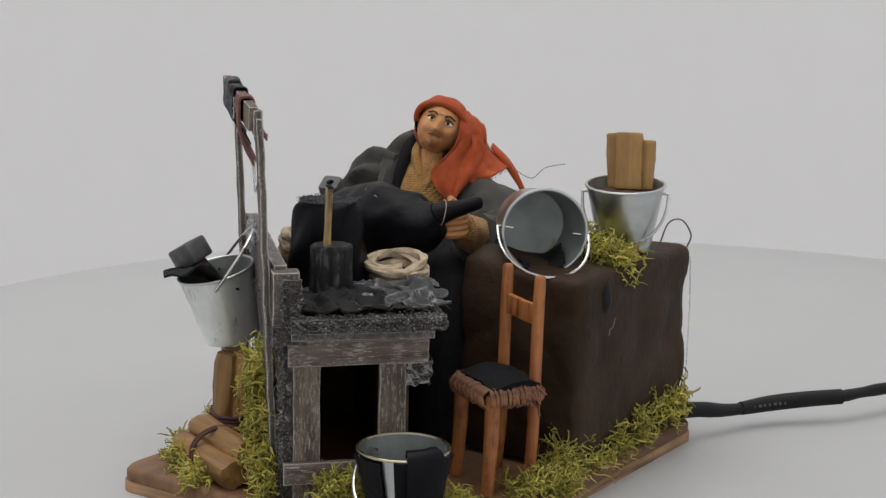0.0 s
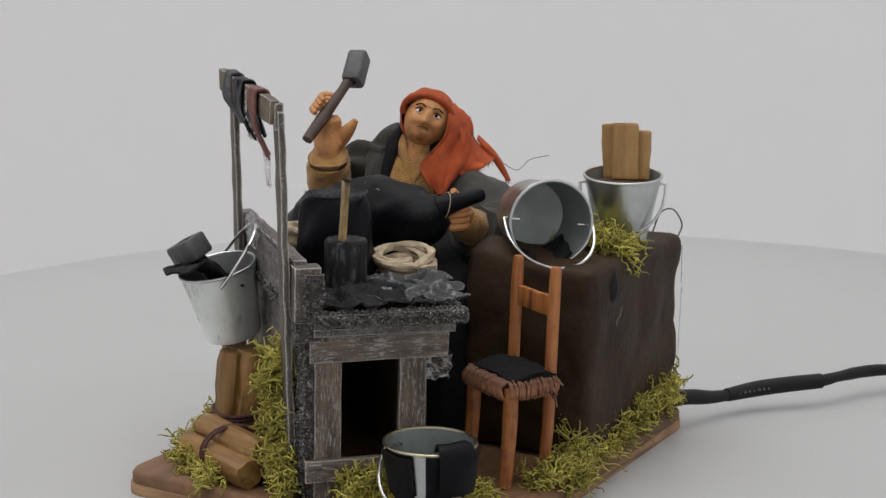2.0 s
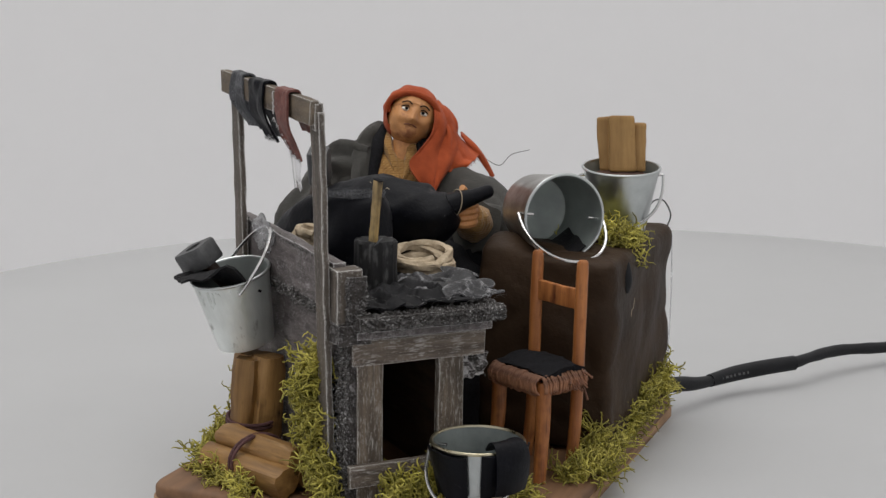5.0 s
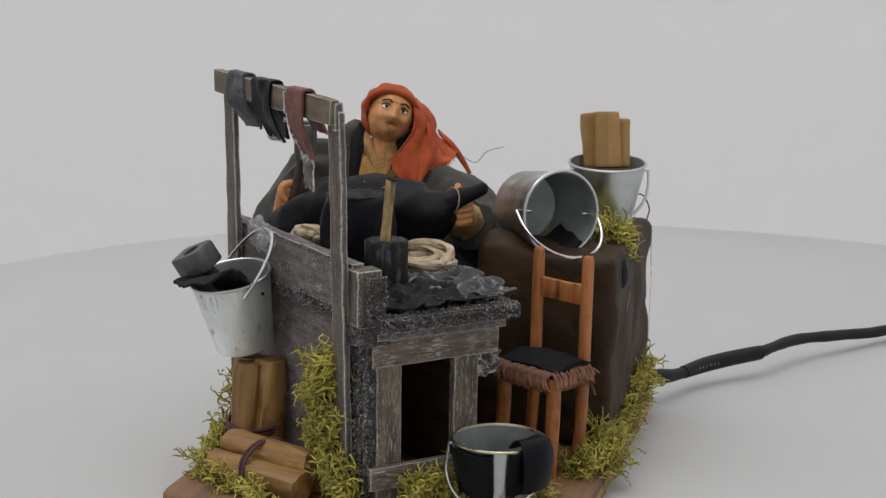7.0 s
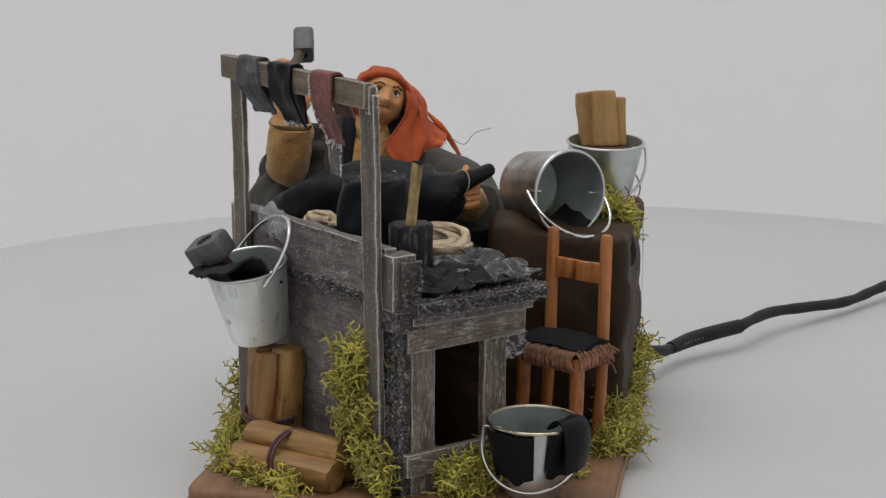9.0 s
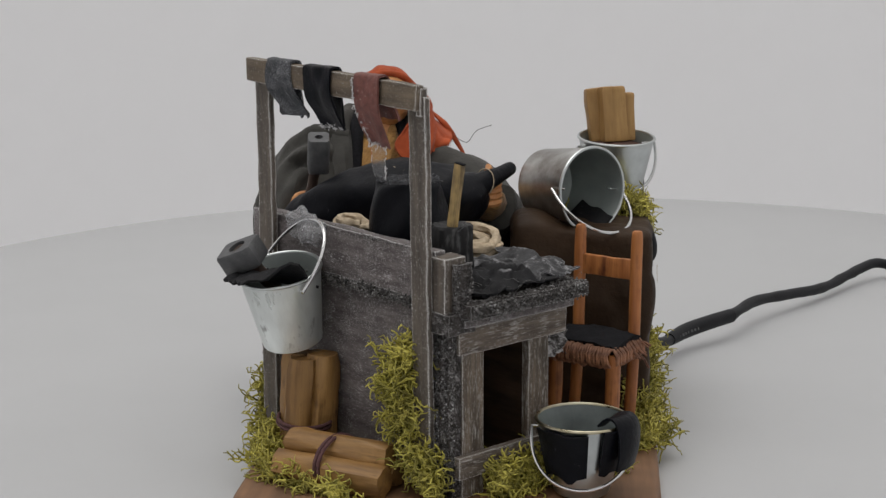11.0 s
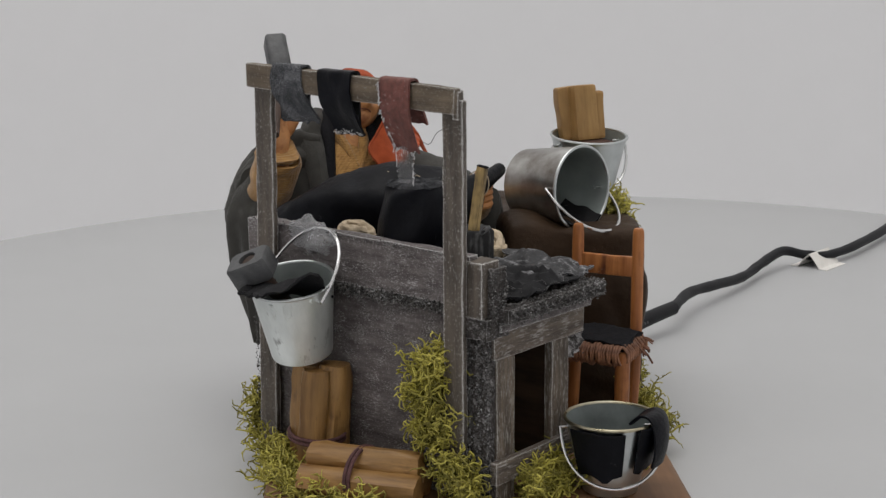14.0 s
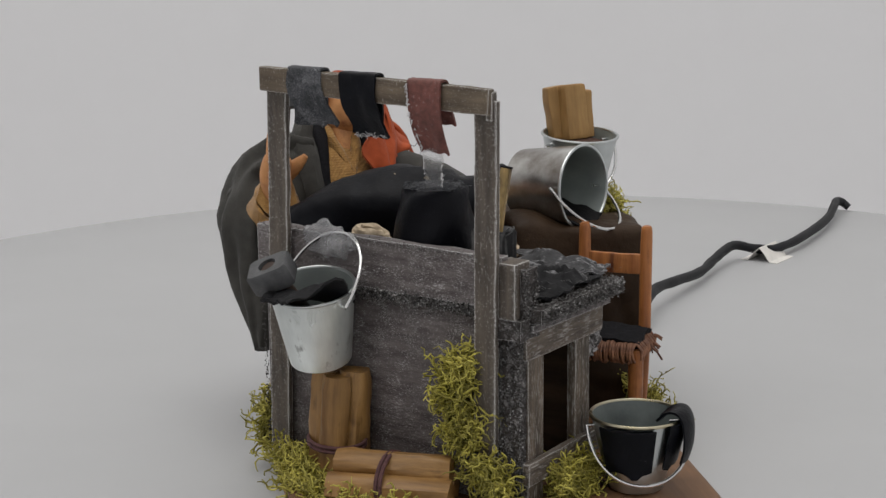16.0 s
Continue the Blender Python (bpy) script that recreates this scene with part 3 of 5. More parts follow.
def build_strips():
    """Three strips of cloth and leather folded over the crossbar."""
    def strip(name, mat, xc, width, front, back, label, skew=0.0, seed=0.0):
        zc = 12.85 + 0.028 * (-4.62 - xc)
        rows = []
        path = [(0.26, -front), (0.02, -front * 0.7), (-0.22, -front * 0.35), (-0.26, 0.1), (-0.22, 0.42), (-0.05, 0.47), (0.12, 0.46), (0.24, 0.3), (0.34, -back * 0.3), (0.52, -back * 0.65), (0.68, -back)]
        s = spline([(a, b) for a, b in path], 4)
        for i, (yy, zz) in enumerate(s):
            row = []
            for k in range(9):
                u = k / 8 - 0.5
                drop = max(0.0, -zz)
                jit = 0.10 * noise.noise((u * 6, zz * 1.3, seed))
                row.append((u * width * (1 - 0.05 * drop) + skew * drop * (1 if i < len(s) / 2 else -1.2) , yy + jit + 0.06 * math.sin(u * 5 + seed) * drop, zz + (0.10 * noise.noise((u * 9, seed, 2.0)) if i in (0, len(s) - 1) else 0)))
            rows.append(row)
        bm = sheet(bmesh.new(), rows, thick=0.07)
        ob = part(name, bm, mat)
        settle_cm(ob, xc, -1.07, zc)
        return tagged(ob, label, "cloth strip" if "cloth" in label else "leather strip", group="strips over the crossbar")

    strip("cloth_strip", GREYFABRIC, -6.95, 1.3, 1.25, 1.35, "dark grey woven cloth strip folded over the crossbar", 0.28, 1.0)
    black = strip("leather_strip", BLACKCLOTH, -4.95, 1.28, 1.45, 1.4, "smooth black leather strip folded over the crossbar", 0.16, 2.0)
    red = strip("leather_strip", REDLEATHER, -2.6, 1.14, 1.65, 0.85, "red brown leather strip with whitish glue", 0.02, 3.0)
    rows = [[(-0.36 + (0.66 - 0.03 * j) * k / 5 + 0.08 * noise.noise((k, j, 5)), 0.22 + 0.03 * j + 0.1 * noise.noise((k * .7, j, 1)), -1.55 - 0.26 * j - 0.12 * noise.noise((k * 2, 3, j))) for k in range(6)] for j in range(5)]
    part("glue_tail", sheet(bmesh.new(), rows, 0.02), CLEARGLUE, red, "clear whitish dried glue")
    fray = bmesh.new()
    rnd = random.Random(17)
    for k in range(120):
        f = rnd.random()
        if k < 60:  # down the raised long edge
            p = Vector((-0.53 + 0.13 * f, 0, 0.35 - 2.0 * f))
        elif k < 95:  # the torn foot
            p = Vector((-0.52 + 1.02 * f, 0, -1.60 + rnd.gauss(0, 0.05)))
        else:  # round the clear tail
            p = Vector((rnd.choice((-0.36, 0.26)), 0, -1.6 - 0.95 * f))
        p.y = -0.31 + 0.5 * min(1.15, max(0.0, -p.z - 0.45))
        d = Vector((rnd.gauss(0, 0.035), rnd.gauss(0, 0.02), rnd.gauss(-0.04, 0.07)))
        tube(fray, [p, p + d * 0.6 + Vector((0.015, 0, 0)), p + d], rnd.uniform(0.007, 0.016), seg=4)
    part("frayed_edge", fray, WHITELINT, red, "whitish frayed glue along the edges")
    hem = bmesh.new()
    for k in range(45):
        p = Vector((-0.4 + 1.2 * rnd.random(), 0.18, -1.40 + rnd.gauss(0, 0.03)))
        d = Vector((rnd.gauss(0, 0.07), rnd.gauss(0, 0.03), rnd.gauss(0, 0.04)))
        tube(hem, [p, p + d * 0.5 + Vector((0, -0.02, 0.02)), p + d], 0.009, seg=4)
    part("lint", hem, WHITELINT, black, "pale lint at the hem")


# ---- buckets ----
def pail(name, label, r_top, r_bot, h, mat, inner=None, rim=None, bail=None, bail_turn=0.0, bail_lean=0.0):
    ob = thing(name, label, "bucket")
    body = lathe(bmesh.new(), [(0.02, 0.03), (r_bot * 0.9, 0.0), (r_bot, 0.05), (r_bot + 0.02, 0.12)] +
                 [(r_bot + (r_top - r_bot) * k / 8, h * k / 8 + (0.12 if k == 0 else 0)) for k in range(1, 9)], seg=48, closed_ends=False)
    part("body", body, mat, ob)
    ins = lathe(bmesh.new(), [(r_top - 0.045, h), (r_top - 0.07, h - 0.1), (r_bot - 0.05, 0.16), (r_bot - 0.12, 0.12), (0.02, 0.12)], seg=48, closed_ends=False)
    part("inside", ins, inner or TININ, ob)
    ring = bmesh.new()
    n = 56
    tube(ring, [((r_top + 0.0) * math.cos(2 * math.pi * k / n), (r_top + 0.0) * math.sin(2 * math.pi * k / n), h) for k in range(n + 1)], 0.055, seg=8, caps=False)
    part("rim", ring, rim or TIN, ob)
    if bail is not None:
        for s in (-1, 1):
            a = radians(bail_turn) + (0 if s > 0 else math.pi)
            e = bmesh.new()
            pin = [((r_top * q) * math.cos(a), (r_top * q) * math.sin(a), h - 0.28) for q in (0.72, 1.0, 1.1)]
            tube(e, pin, 0.05, seg=8)
            part("ear", e, WIRE, ob)
        w = bmesh.new()
        pts = []
        for k in range(25):
            a = math.pi * k / 24
            pts.append(Vector((1.1 * r_top * math.cos(a), 0, bail * math.sin(a) ** 0.8 if 0 < k < 24 else 0)))
        turn = Matrix.Translation((0, 0, h - 0.28)) @ Matrix.Rotation(radians(bail_turn), 4, "Z") @ Matrix.Rotation(radians(bail_lean), 4, "X")
        tube(w, [turn @ p for p in pts], 0.055, seg=8)
        part("bail", w, WIRE, ob, "bright wire bail handle")
    return ob


def build_buckets():
    # on the wrapped box, with kindling
    a = pail("bucket", "upright galvanised bucket holding kindling on the brown box", 1.36, 0.9, 2.35, TIN, bail=1.85, bail_turn=66, bail_lean=152)
    fill = lathe(bmesh.new(), [(1.24, 1.95), (0.9, 2.08), (0.4, 2.12), (0.02, 2.14)], seg=32, closed_ends=False)
    part("filling", fill, SOIL, a, "brown filling glued inside")
    settle_cm(a, -5.75, 12.55, 7.5, 3, 5, 0)
    # lying on its side
    d = pail("bucket", "galvanised bucket lying tipped over on the brown box", 1.42, 1.2, 2.5, TINSMOKE, bail=1.95, bail_turn=84, bail_lean=44)
    settle_cm(d, -5.85, 9.1, 8.5, 0, 87, -4)
    # standing in front of the bench
    c = pail("bucket", "galvanised bucket with draped leather standing by the bench", 1.38, 0.82, 2.28, TIN, inner=TINDEEP, rim=BRASSRIM, bail=2.0, bail_turn=42, bail_lean=140)
    settle_cm(c, 1.85, 3.25, 0.82, 0, 0, 0)
    # hanging at the boarded side
    b = pail("bucket", "white smeared bucket hanging on the bench side", 1.29, 0.94, 2.5, TINPAINT, rim=TIN, bail=2.1, bail_turn=-8, bail_lean=-48)
    settle_cm(b, -6.68, -1.12, 4.5, 14, 5, 0)
    return a, b, c, d


def build_kindling():
    for x, y, w, t, h, rz, ry in ((-5.85, 12.65, 0.92, 0.6, 2.0, 66, 2), (-6.4, 12.5, 0.8, 0.55, 1.92, 56, -3), (-5.75, 13.25, 0.5, 0.4, 1.75, 62, 6)):
        bm = board(-w / 2, -t / 2, 0, w / 2, t / 2, h, bevel=0.1, cuts=10, wobble=0.05, seed=x)
        ob = part("kindling_stick", bm, KINDLING)
        ob.matrix_basis = pose(x * U, y * U, 9.62 * U, 0, -8, 0) @ pose(0, 0, 0, 0, ry * 0.5, rz)
        tagged(ob, "split yellow brown kindling stick standing in a bucket", "firewood", group="kindling in the bucket")


# ---- wrapped box with the motor ----
def build_box():
    """A cardboard box in wrinkled dark brown paper, its edges soft."""
    bm = bmesh.new()
    bmesh.ops.create_cube(bm, size=1.0)
    bmesh.ops.subdivide_edges(bm, edges=bm.edges[:], cuts=26, use_grid_fill=True)
    lo, hi = Vector((-15.8, 0.95, 0.0)), Vector((-7.75, 5.78, 6.6))
    mid, half = (lo + hi) / 2, (hi - lo) / 2
    for v in bm.verts:
        p = Vector((v.co.x * 2 * half.x, v.co.y * 2 * half.y, v.co.z * 2 * half.z))
        rad = 0.35
        q = Vector([max(-half[i] + rad, min(half[i] - rad, p[i])) for i in range(3)])
        off = p - q
        if off.length > rad:
            off = off.normalized() * rad
        p = q + off
        n = off.normalized() if off.length > 0.01 else Vector((0, 0, 1))
        w = 0.13 * noise.noise(p * 0.5) + 0.06 * noise.noise(p * Vector((0.5, 0.5, 1.6)).x + Vector((7, 0, 0)))
        crease = abs(noise.noise(Vector((p.x * 0.35 + p.z * 0.25, p.y * 0.35, p.z * 0.5 + 4))))
        p += n * (w - 0.42 * max(0, 0.22 - crease))
        v.co = p + mid
        if p.z > 0:
            v.co.z += 0.55 * p.z / half.z * math.exp(-((v.co.x + 8.7) ** 2 + (v.co.y - 1.7) ** 2) / 1.5)
    wb = thing("wrapped_box", "box wrapped in wrinkled dark brown paper", "box", 0, 0, 0.82, BASE_TURN)
    part("body", bm, BROWNPAPER, wb)
    # a dark drip of glue
    drip = bmesh.new()
    sweep(drip, [(-9.5, 5.68, 6.35, 0.16), (-9.45, 5.72, 6.1, 0.2), (-9.42, 5.74, 5.8, 0.23), (-9.4, 5.72, 5.5, 0.2), (-9.42, 5.72, 5.3, 0.10)], seg=14, lump=0.05)
    part("glue_drip", drip, CABLE, wb, "dark shiny dried glue drip")
    for pts, r in (([(-9.75, 5.97, 5.05), (-9.6, 5.97, 4.75), (-9.4, 5.97, 4.7), (-9.35, 5.97, 4.5)], 0.008),
                   ([(-15.75, 5.75, 6.2), (-15.8, 5.8, 4.5), (-15.78, 5.8, 2.6), (-15.8, 5.75, 0.6)], 0.03)):
        bm = bmesh.new()
        tube(bm, spline(pts, 5), r, seg=5)
        part("glue_thread", bm, GLUE if r > 0.02 else ROPE, wb, "thin pale thread of glue")


# ---- chair ----
def build_chair():
    ch = thing("chair", "small orange wooden chair with straw seat", "chair", -1.15, 6.85, 0.82, 14.7)
    # local: x along the back, y to the rear
    for x, y, top, lean in ((-1.08, 0.85, 6.95, 0.0), (0.99, 0.85, 6.95, 0.0)):
        bm = bmesh.new()
        sweep(bm, [(x - 0.12, y - 0.1, 0, 0.19), (x - 0.06, y, 1.5, 0.2), (x, y, 3.3, 0.2), (x, y + 0.02, 5, 0.2), (x, y + 0.06, 6.7, 0.19), (x, y + 0.06, top, 0.13)], seg=10)
        part("back_post", bm, CHAIRWOOD, ch)
    for x, y in ((-1.0, -0.75), (1.1, -0.75)):
        bm = bmesh.new()
        sweep(bm, [(x * 1.04, y - 0.12, 0, 0.2), (x, y, 1.8, 0.24), (x, y + 0.02, 3.25, 0.24)], seg=10)
        part("leg", bm, CHAIRWOOD, ch)
    part("back_slat", board(-0.98, 0.78, 5.35, 0.9, 0.98, 6.0, bevel=0.06, cuts=6, wobble=0.05, seed=4), CHAIRWOOD, ch)
    part("seat_frame", board(-1.05, -0.8, 3.0, 1.05, 0.8, 3.2, bevel=0.06, cuts=4, seed=5), CHAIRWOOD, ch)
    rnd = random.Random(3)
    top = board(-0.98, -0.86, 3.2, 0.98, 0.86, 3.4, bevel=0.05, cuts=4, seed=6)
    seat = part("straw_seat", top, STRAW, ch, "wound red brown straw")
    loop = [Vector((0.0, 0.5, 0.28)), Vector((0, 0.05, 0.32)), Vector((0, -0.12, 0.14)), Vector((0, -0.1, -0.14)), Vector((0, 0.08, -0.28)), Vector((0, 0.5, -0.22))]
    meshes = []
    for k in range(6):
        st = bmesh.new()
        tube(st, [p + Vector((rnd.uniform(-0.04, 0.04), rnd.uniform(-0.03, 0.03), rnd.uniform(-0.02, 0.02))) for p in loop], rnd.uniform(0.05, 0.064), seg=6)
        bmesh.ops.scale(st, vec=(U, U, U), verts=st.verts)
        me = bpy.data.meshes.new("straw")
        st.to_mesh(me)
        st.free()
        me.materials.append(STRAWRAND)
        me.shade_smooth()
        meshes.append(me)
    for side in range(4):
        for k in range(24):
            u = (k + 0.5) / 24 * 2 - 1
            out, wide = (1.0, 1.12) if side % 2 == 0 else (1.22, 0.9)
            ob = new("straw", meshes[(k * 5 + side) % 6])
            ob.matrix_basis = Matrix.Translation((0, 0, 3.12 * U)) @ Matrix.Rotation(radians(90 * side), 4, "Z") @ Matrix.Translation((u * wide * U, -out * U, rnd.uniform(-0.03, 0.03) * U))
            ob.parent = seat
    fr = bmesh.new()
    for k in range(16):
        a = rnd.uniform(-0.35, 0.35)
        z = 3.1 + rnd.uniform(-0.2, 0.25)
        x0 = Vector((1.15, 0.55 + rnd.uniform(-0.3, 0.3), z))
        e = x0 + Vector((rnd.uniform(0.15, 0.55), a + 0.1, rnd.uniform(-0.4, 0.05)))
        tube(fr, spline([tuple(x0), tuple((x0 + e) / 2 + Vector((0, 0, 0.1))), tuple(e)], 3), rnd.uniform(0.025, 0.05), seg=5)
    part("loose_straw", fr, STRAW, ch)
    rows = []
    for j in range(9):
        v = j / 8 * 2 - 1
        rows.append([(u * 1.22 / 6, v * 0.86 + 0.06, 3.66 + 0.12 * math.exp(-((v - 0.35) ** 2) * 2) - 0.10 * v * v - 0.04 * abs(u) ** 1.5 / 6 + 0.07 * noise.noise((u * 0.7, v * 3, 9))) for u in range(-6, 7)])
    cu = sheet(bmesh.new(), rows, 0.42)
    ob = part("seat_rag", cu, BLACKFUZZ)
    ob.matrix_basis = pose(-1.15 * U, 6.85 * U, 0.82 * U, 0, 0, 14.7)
    tagged(ob, "thick black cloth pad lying on the chair", "cloth")


# ---- logs ----
def log(bm, p0, p1, r, seed):
    p0, p1 = Vector(p0), Vector(p1)
    pts = [p0.lerp(p1, k / 8) for k in range(9)]
    tube(bm, pts, [r * (0.9 if k in (0, 8) else 1 + 0.12 * noise.noise((k * 0.6, seed, 0))) for k in range(9)], seg=18, fold=0.08, waves=4, seed=seed, lump=0.05)
    return bm


def bundle(name, label, x, y, z, rots, logs, tie_x, tie_r, tie_c):
    b = thing(name, label, "firewood", x, y, z, rots[2], rx=rots[0], ry=rots[1], group="tied log bundles")
    for k, (yy, zz, r, l0, l1) in enumerate(logs):
        # built upright along z, so the grain runs along the log, then laid down
        bm = log(bmesh.new(), (yy, zz, l0), (yy, zz, l1), r, 1.7 * k + x)
        part("log", bm, LOG, b)
    t = bmesh.new()
    for q in (-0.07, 0.06):
        ring = []
        for k in range(25):
            a = 2 * math.pi * k / 24
            ring.append((tie_c[0] + 0.94 * tie_r[0] * math.cos(a), tie_c[1] + 0.94 * tie_r[1] * math.sin(a), tie_x + q + 0.12 * math.sin(a)))
        tube(t, ring, 0.062, seg=7)
    part("tie", t, TWINE, b, "dark brown twine")
    return b


def build_logs():
    bundle("log_bundle", "bundle of brown logs tied with twine, lying down", -3.5, -1.75, 0.82, (0, 90, 22),
           [(-0.47, -0.52, 0.47, -1.85, 1.85), (-0.46, 0.48, 0.46, -1.8, 1.8), (-1.02, 0.05, 0.45, -1.75, 1.75)], -0.1, (0.82, 1.05), (-0.68, -0.02))
    bundle("log_bundle", "bundle of brown logs tied with twine, standing up", -6.12, -0.95, 0.82, (-3, 3, 20),
           [(-0.55, -0.2, 0.46, 0.0, 3.35), (0.28, -0.05, 0.5, 0.0, 3.42), (-0.12, -0.52, 0.47, 0.0, 3.3)], 1.2, (0.95, 0.82), (-0.12, -0.24))


# ---- on the bench ----
def build_bench_things():
    # small black pot with a bamboo stick
    pot = thing("pot", "small black ribbed pot on the bench", "pot", -2.15, 1.6, 6.78)
    bm = bmesh.new()
    tube(bm, [(0, 0, 0), (0, 0, 0.4), (0, 0, 1.0), (0, 0, 1.72), (0, 0, 1.8), (0, 0, 1.74), (0, 0, 1.3)], [0.66, 0.67, 0.64, 0.65, 0.58, 0.47, 0.42], seg=72, fold=0.05, waves=11)
    part("body", bm, POTCLAY, pot)
    bm = bmesh.new()
    tube(bm, [(0.55 + 0.13 * math.cos(a) + 0.02 * a, -0.2 + 0.1 * math.sin(a), 1.78 + 0.12 * math.sin(a + 0.6) + 0.01 * a) for a in [0.5 * k for k in range(16)]], 0.022, seg=5)
    part("wire_curl", bm, IRON, pot, "small curl of grey wire")
    st = board(-0.16, -0.08, 0.0, 0.16, 0.08, 2.6, bevel=0.03, cuts=8, wobble=0.02, seed=3)
    stick = part("bamboo_stick", st, BAMBOO)
    part("charred_tip", board(-0.168, -0.088, 2.57, 0.168, 0.088, 2.62, bevel=0.03, cuts=4, wobble=0.02, seed=3), BLACKFUZZ, stick, "charred black end")
    settle_cm(stick, -2.05, 1.42, 7.95, 1, 10, 8)
    tagged(stick, "flat charred bamboo stick standing in the pot", "stick")
    # tall black pouch
    po = thing("pouch", "tall black leather pouch with frayed grey top", "pouch", -4.45, 1.8, 6.78, -12)
    bm = bmesh.new()
    sweep(bm, [(0, 0, 0, 1.2), (0, 0, 0.8, 1.22), (0, 0, 1.8, 1.12), (0, 0, 2.6, 1.0), (0, 0, 2.85, 0.9)], seg=36, fold=0.05, waves=4, flat=1.06)
    part("body", bm, BLACKCLOTH, po)
    fz = bmesh.new()
    rnd = random.Random(5)
    for k in range(520):
        a = rnd.uniform(0, 6.283)
        r = rnd.uniform(0.3, 0.98)
        p = Vector((r * math.cos(a), r * math.sin(a), 2.82))
        q = p + Vector((rnd.uniform(-0.14, 0.14), rnd.uniform(-0.14, 0.14), rnd.uniform(0.0, 0.10)))
        tube(fz, [p, (p + q) / 2 + Vector((0.03, 0, 0.03)), q], 0.011, seg=4)
    part("frayed_top", fz, GREYFABRIC, po)
    # bellows: a black leather bag with a nozzle
    be = thing("bellows", "black leather bellows bag with a nozzle", "bellows", -7.0, 4.0, 6.8)
    bm = bmesh.new()
    o = Vector((7.0, -4.0, -6.8))
    spine = [(-10.9, 1.6, 7.0, 0.5), (-9.8, 2.5, 7.7, 0.95), (-8.3, 3.6, 8.2, 1.25), (-6.7, 4.5, 8.35, 1.3), (-5.7, 5.2, 8.5, 0.95), (-5.35, 5.75, 8.85, 0.5)]
    sweep(bm, [(p[0] + o.x, p[1] + o.y, p[2] + o.z, p[3]) for p in spine], steps=6, seg=48, fold=0.03, waves=4, lump=0.10)
    part("bag", bm, BLACKCLOTH, be)
    bm = bmesh.new()
    spine = [(-5.5, 5.55, 8.8, 0.48), (-5.35, 5.95, 9.0, 0.36), (-5.4, 6.6, 9.15, 0.27), (-5.5, 7.15, 9.28, 0.23), (-5.52, 7.25, 9.30, 0.15)]
    sweep(bm, [(p[0] + o.x, p[1] + o.y, p[2] + o.z, p[3]) for p in spine], seg=14)
    part("nozzle", bm, BLACKCLOTH, be)
    bm = bmesh.new()
    tube(bm, [(-5.38 + o.x + 0.47 * math.cos(a), 5.85 + o.y + 0.1 * math.sin(a), 8.95 + o.z + 0.46 * math.sin(a)) for a in [2 * math.pi * k / 20 for k in range(21)]], 0.018, seg=5)
    part("binding", bm, ROPE, be, "thin pale thread binding")

    lint = bmesh.new()
    rnd = random.Random(12)
    for k in range(16):
        p = Vector((-8.6 + 2.6 * rnd.random(), 3.1 + 0.5 * rnd.random() + 1.2 * rnd.random(), 9.38 + 0.12 * rnd.random())) + o
        q = Vector((rnd.uniform(-0.2, 0.2), rnd.uniform(-0.2, 0.2), rnd.uniform(-0.05, 0.06)))
        tube(lint, [p, p + q * 0.6 + Vector((0, 0, 0.04)), p + q], 0.014, seg=4)
    part("lint", lint, ROPE, be, "pale lint threads")

    def coil(x, y, z, r, label, tilt=(0, 0, 0), turns=4):
        bm = bmesh.new()
        pts = []
        for k in range(turns * 20):
            a = 2 * math.pi * k / 20
            lap = k // 20
            rr = r * (0.9 + 0.16 * noise.noise((k * 0.09, r, 3)) + 0.10 * math.sin(1.7 * lap + a))
            pts.append((0.84 * rr * math.cos(a), 0.8 * rr * math.sin(a), 0.15 + 0.12 * (k / 20) + 0.10 * math.sin(a + 2.1 * lap) + 0.06 * noise.noise((k * 0.2, r, 7))))
        tube(bm, spline(pts, 3), 0.13, seg=12, fold=0.16, waves=3)
        ob = part("rope_coil", bm, ROPE)
        settle_cm(ob, x, y, z, *tilt)
        tagged(ob, label, "rope", group="rope coils on the bench")

    coil(-4.2, 4.1, 7.0, 1.22, "coil of cream cotton rope beside the bellows", (4, 5, 20))
    coil(-6.6, 1.0, 7.1, 0.62, "coil of cream cotton rope behind the pouch", (0, 20, 0), 8)
    # crumpled stiff rags on the worktop
    def crumple(x0, x1, y0, y1, base, amp, back, mat, label, seed, ragged):
        rows = []
        for i in range(46):
            u = i / 45
            row = []
            for j in range(50):
                v = j / 49
                x, y = x0 + (x1 - x0) * u, y0 + (y1 - y0) * v
                edge = min(1.0, min(u, 1 - u, v, 1 - v) * 7)
                ridge = max(0, 1 - abs(noise.noise((x * 0.8, y * 0.8, seed))) * 3.0)
                fine = max(0, 1 - abs(noise.noise((x * 2.0, y * 2.0, seed + 5))) * 3.0)
                h = base + amp * (0.35 + 0.65 * edge) * ridge + 0.3 * amp * fine + back * v * (1 - 0.6 * u)
                e = 1 - edge
                ox = ragged * e * noise.noise((v * 6, u * 6, seed + 2))
                oy = ragged * e * noise.noise((v * 6, u * 6, seed + 9))
                row.append((x + ox + 0.12 * noise.noise((x * 2, y * 2, 0)), y + oy + 0.12 * noise.noise((x * 2, y * 2, 5)), 6.84 + h))
            rows.append(row)
        ob = part("rag", sheet(bmesh.new(), rows, 0.06), mat)
        tagged(ob, label, "rag", group="rags on the worktop")

    crumple(-2.9, 0.1, 2.0, 4.9, 0.10, 0.27, 0.2, SLATE, "crumpled stiff slate grey rag on the worktop", 3.3, 0.5)
